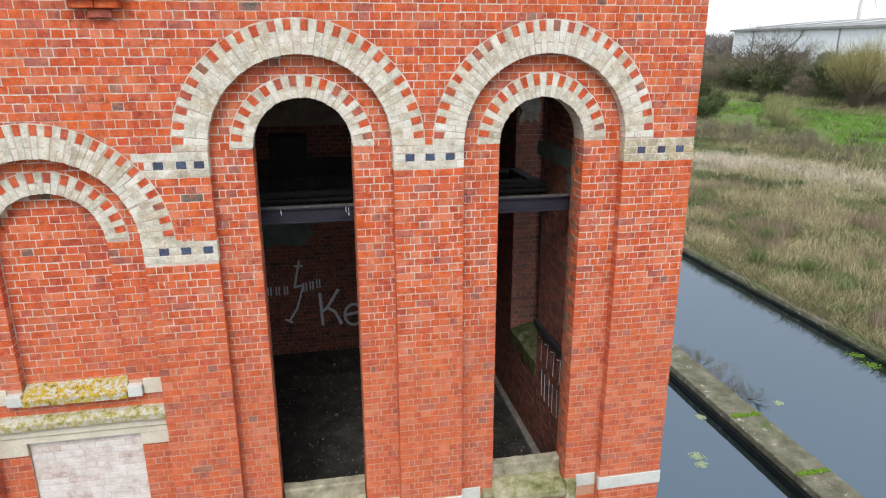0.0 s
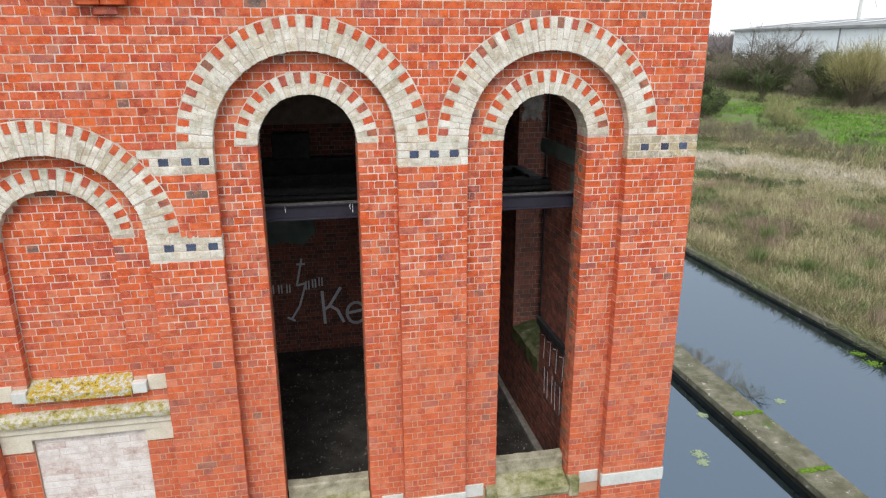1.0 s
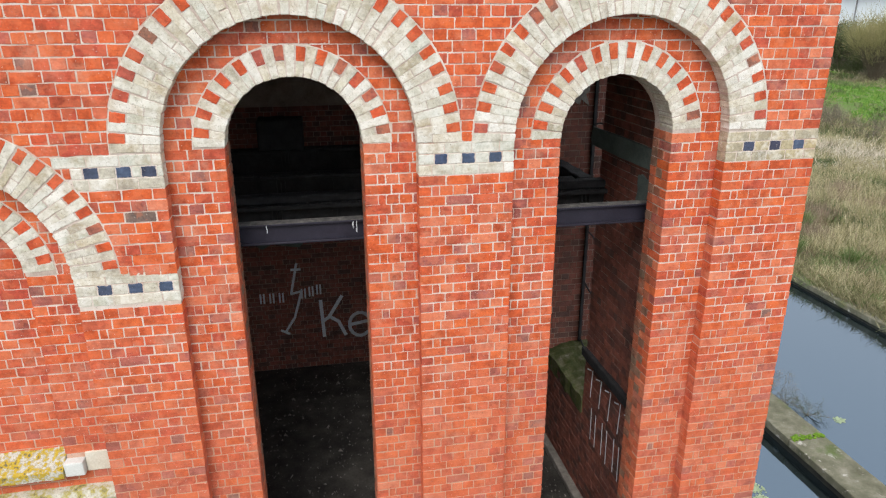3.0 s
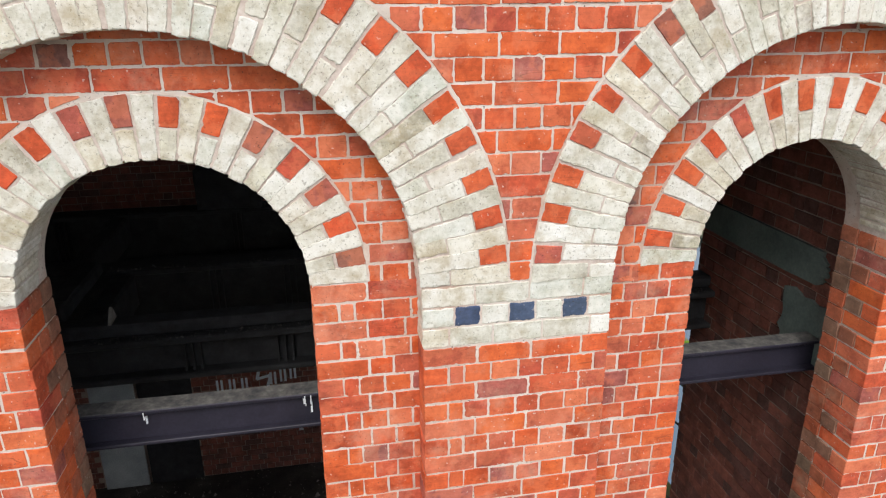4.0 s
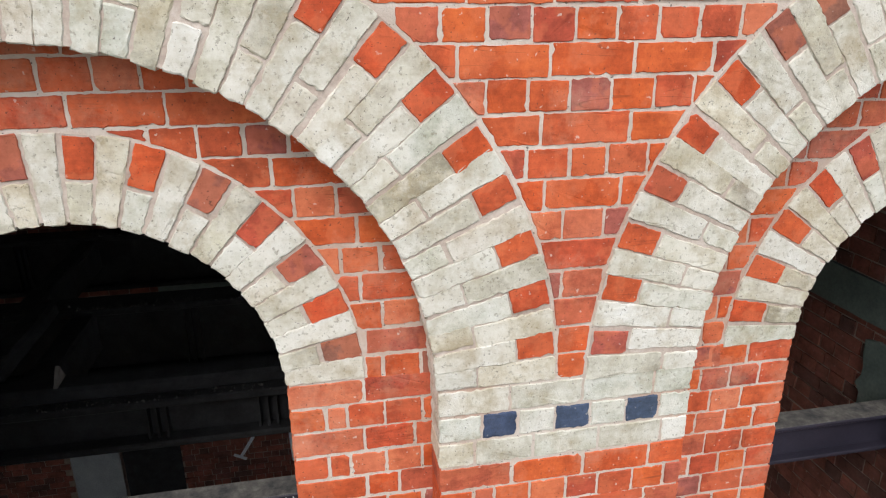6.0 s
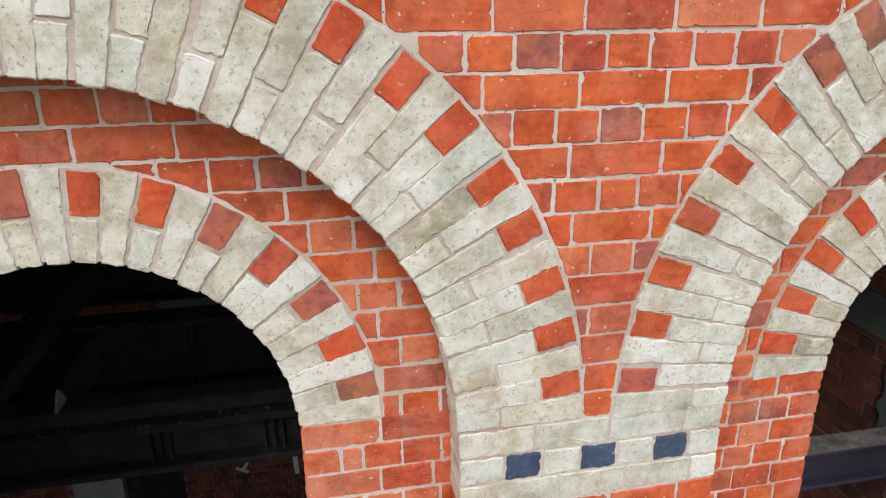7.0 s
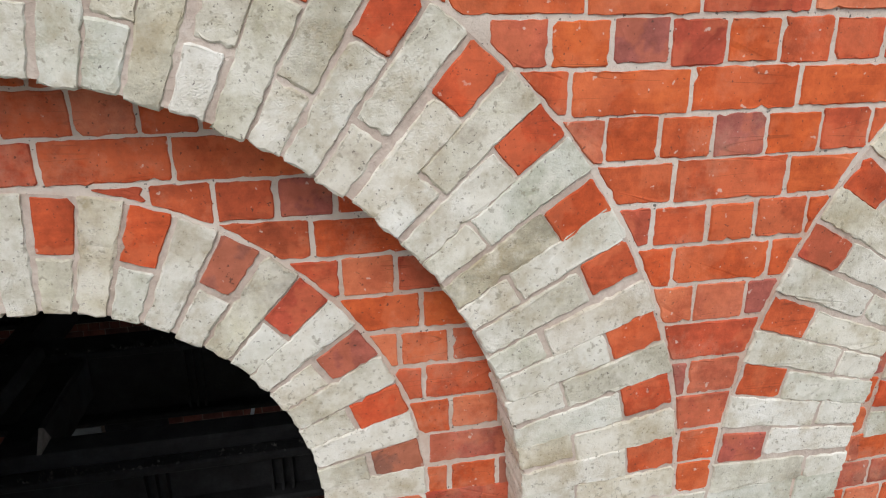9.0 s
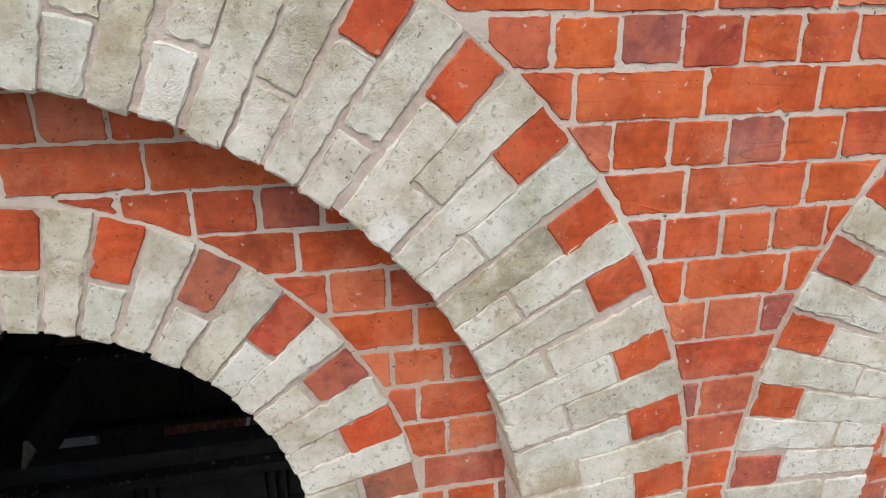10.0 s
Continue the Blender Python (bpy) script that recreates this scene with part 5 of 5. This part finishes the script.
# brambles hanging over the canal wall
for i, (x, y, h, w, mt, sh, lv) in enumerate([(9.78, 14.6, 0.8, 1.4, twig, 1100, 0), (9.85, 13.7, 0.9, 1.6, twig, 1300, 0), (9.8, 15.3, 0.5, 0.8, ivy, 150, 420), (10.15, 12.9, 0.6, 1.2, ivy, 160, 700), (10.0, 13.4, 0.4, 1.0, ivy, 100, 120)]):
    tree("bramble", "leafless bramble with a few dark leaves at the canal wall", "bramble", x, y, h, w, sh, mt, "fan", 411 + i, lv, 0.012, "canal wall brambles", 0.66)
for i, (x, y, s) in enumerate([(14.55, 14.5, 0.16), (14.5, 13.9, 0.2), (10.7, 12.6, 0.09), (7.6, 11.0, 0.13), (7.5, 10.7, 0.1), (8.5, 12.4, 0.1)]):
    r = random.Random(500 + i)
    bm = bmesh.new()
    for k in range(int(60 + 260 * s)):
        a, d, q = r.uniform(0, 6.283), s * 1.3 * math.sqrt(r.random()) * r.uniform(0.4, 1.2), r.uniform(0.012, 0.03)
        bmesh.ops.create_circle(bm, cap_ends=True, segments=6, radius=q, matrix=Matrix.Translation((x + d * math.cos(a) * 1.1, y + d * math.sin(a), WATER + 0.004 + r.uniform(0, 0.004))) @ Matrix.Rotation(r.uniform(0, 6), 4, "Z") @ Matrix.Diagonal((1, 0.7, 1, 1)))
    ex = bmesh.ops.extrude_face_region(bm, geom=bm.faces[:])
    bmesh.ops.translate(bm, vec=(0, 0, -0.006), verts=[v for v in ex["geom"] if isinstance(v, bmesh.types.BMVert)])
    thing("floating_weed", bm, moss_mat if i < 2 else pondweed, "patch of bright green weed floating on the canal" if i < 2 else "pale green pondweed leaves floating on the canal", "water weed", "stuff", "floating weed")
fence_post = box(bmesh.new(), 34.75, 50.7, land(35, 51) - 0.1, 34.9, 50.85, land(35, 51) + 1.2, 0.02, 1)
thing("fence_post", soften(fence_post, 0.02), bark, "old leaning timber fence post among brambles", "post")

# ---- warehouse and far things ----
clad, n, l, b = material("cladding", 0.45)
wave = n.new("ShaderNodeTexWave")
wave.bands_direction = "Y"
wave.inputs["Scale"].default_value = 1.6
l.new(coords(n, l), wave.inputs["Vector"])
l.new(mix(n, l, 0.3, ramp(n, l, noise_tex(n, l, coords(n, l), 0.25, 5.0), [(0.3, (0.78, 0.86, 0.91)), (0.7, (0.86, 0.92, 0.95))]), (0.84, 0.91, 0.95)), b.inputs["Base Color"])
bump(n, l, b, wave.outputs["Fac"], 0.4, 0.05)
roof_m = plain("sheet_roof", [(0.35, (0.20, 0.21, 0.22)), (0.65, (0.33, 0.34, 0.35))], 0.4, 0.6)
glass_m = plain("rooflight_sheet", [(0.3, (0.55, 0.57, 0.58)), (0.7, (0.68, 0.70, 0.70))], 1.0, 0.4)
ware = top("warehouse", "long pale blue sheet-clad warehouse with grey roof", "warehouse", "", (88, 95, 0))
part("wall", boxes((0, -60, 0, 42, 37.8, 11.6)), clad, ware)
bm = bmesh.new()
pts = [(-0.6, 11.5), (21, 13.4), (42.6, 11.5), (42.6, 11.9), (21, 13.8), (-0.6, 11.9)]
a = [bm.verts.new((x, -60.6, z)) for x, z in pts]
c = [bm.verts.new((x, 38.4, z)) for x, z in pts]
for i in range(6):
    bm.faces.new((a[i], a[(i + 1) % 6], c[(i + 1) % 6], c[i]))
bm.faces.new(a)
bm.faces.new(c)
roof_ob = part("roof", bm, roof_m, ware)
for k in range(11):
    bm = bmesh.new()
    y = -54 + 9 * k
    q = [bm.verts.new((x, yy, 11.9 + (x + 0.6) * 1.9 / 21.6 + 0.06)) for x, yy in ((5, y), (15, y), (15, y + 2.2), (5, y + 2.2))]
    bm.faces.new(q)
    ob = bmesh.ops.extrude_face_region(bm, geom=bm.faces[:])
    bmesh.ops.translate(bm, vec=(0, 0, 0.08), verts=[v for v in ob["geom"] if isinstance(v, bmesh.types.BMVert)])
    part("rooflight", bm, glass_m, ware)
for y in (-16, 8, 31):
    part("downpipe", rod(bmesh.new(), (-0.15, y, 0), (-0.15, y, 11.5), 0.11), roof_m, ware)
for y in (2, 12):
    part("vent", boxes((20.4, y, 13.7, 21.6, y + 1.2, 15.0), bevel=0.1), char_mat, ware)
turbine = top("wind_turbine", "distant white three-bladed wind turbine", "wind turbine", "", (530, 600, 8))
part("tower", rod(bmesh.new(), (0, 0, 0), (0, 0, 64), 2.0, 16, 1.2), glass_m, turbine)
part("nacelle", boxes((-2, -4, 63, 2, 4, 67), bevel=0.8), glass_m, turbine)
for k in range(3):
    a = radians(62 + 120 * k)
    part("blade", rod(bmesh.new(), (0, -4, 65), (36 * math.cos(a) * 0.8, -4, 65 + 36 * math.sin(a)), 1.1, 6, 0.2), glass_m, turbine)
r6 = random.Random(9)
vs, fs = [], []
for i in range(2600):  # far wood on the hill
    az = r6.uniform(0.50, 0.80)
    d = r6.uniform(230, 420)
    x, y = d * math.sin(az), d * math.cos(az)
    z = land(x, y)
    h = r6.uniform(9, 13)
    for _ in range(14):
        blade(vs, fs, (x, y, z), (x + r6.gauss(0, 3.5), y + r6.gauss(0, 3.5), z + h * r6.uniform(0.5, 1)), 0.22, r6)
tagged(new("far_wood", mesh_of("far_wood", vs, fs, far_twig)), "distant leafless woodland on a low hill", "wood", kind="stuff")
for i in range(4):
    x, y = 128 + 12 * i, 236 + 5 * i
    h = top("house", "distant brick house with a dark pitched roof", "house", "", (x, y, land(x, y)), "far houses")
    part("wall", boxes((-4, -4, 0, 4, 4, 6)), inner_joined, h)
    bm = profile_run(bmesh.new(), -4.3, 4.3, [(-4.5, 5.8), (0, 9), (4.5, 5.8)])
    part("roof", bm, char_mat, h)

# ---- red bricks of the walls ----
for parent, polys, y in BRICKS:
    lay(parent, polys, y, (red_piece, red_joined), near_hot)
lay(blank, BLANKS, R + 0.03, (blank_piece, blank_piece), near_hot)
for x, s, rows in REVEALS:
    turn = Matrix(((0, s, 0, x), (-s, 0, 0, 0), (0, 0, 1, 0), (0, 0, 0, 1)))
    flip = [(rect((-a[2], a[1], -a[0], a[3])) if s > 0 else rect(a), None) for a in rows]
    lay(inner_wall, flip, 0.002, (reveal_piece, reveal_joined), lambda u, z: math.hypot(abs(u) - R, z - 8.0), limit=60, turn=turn)
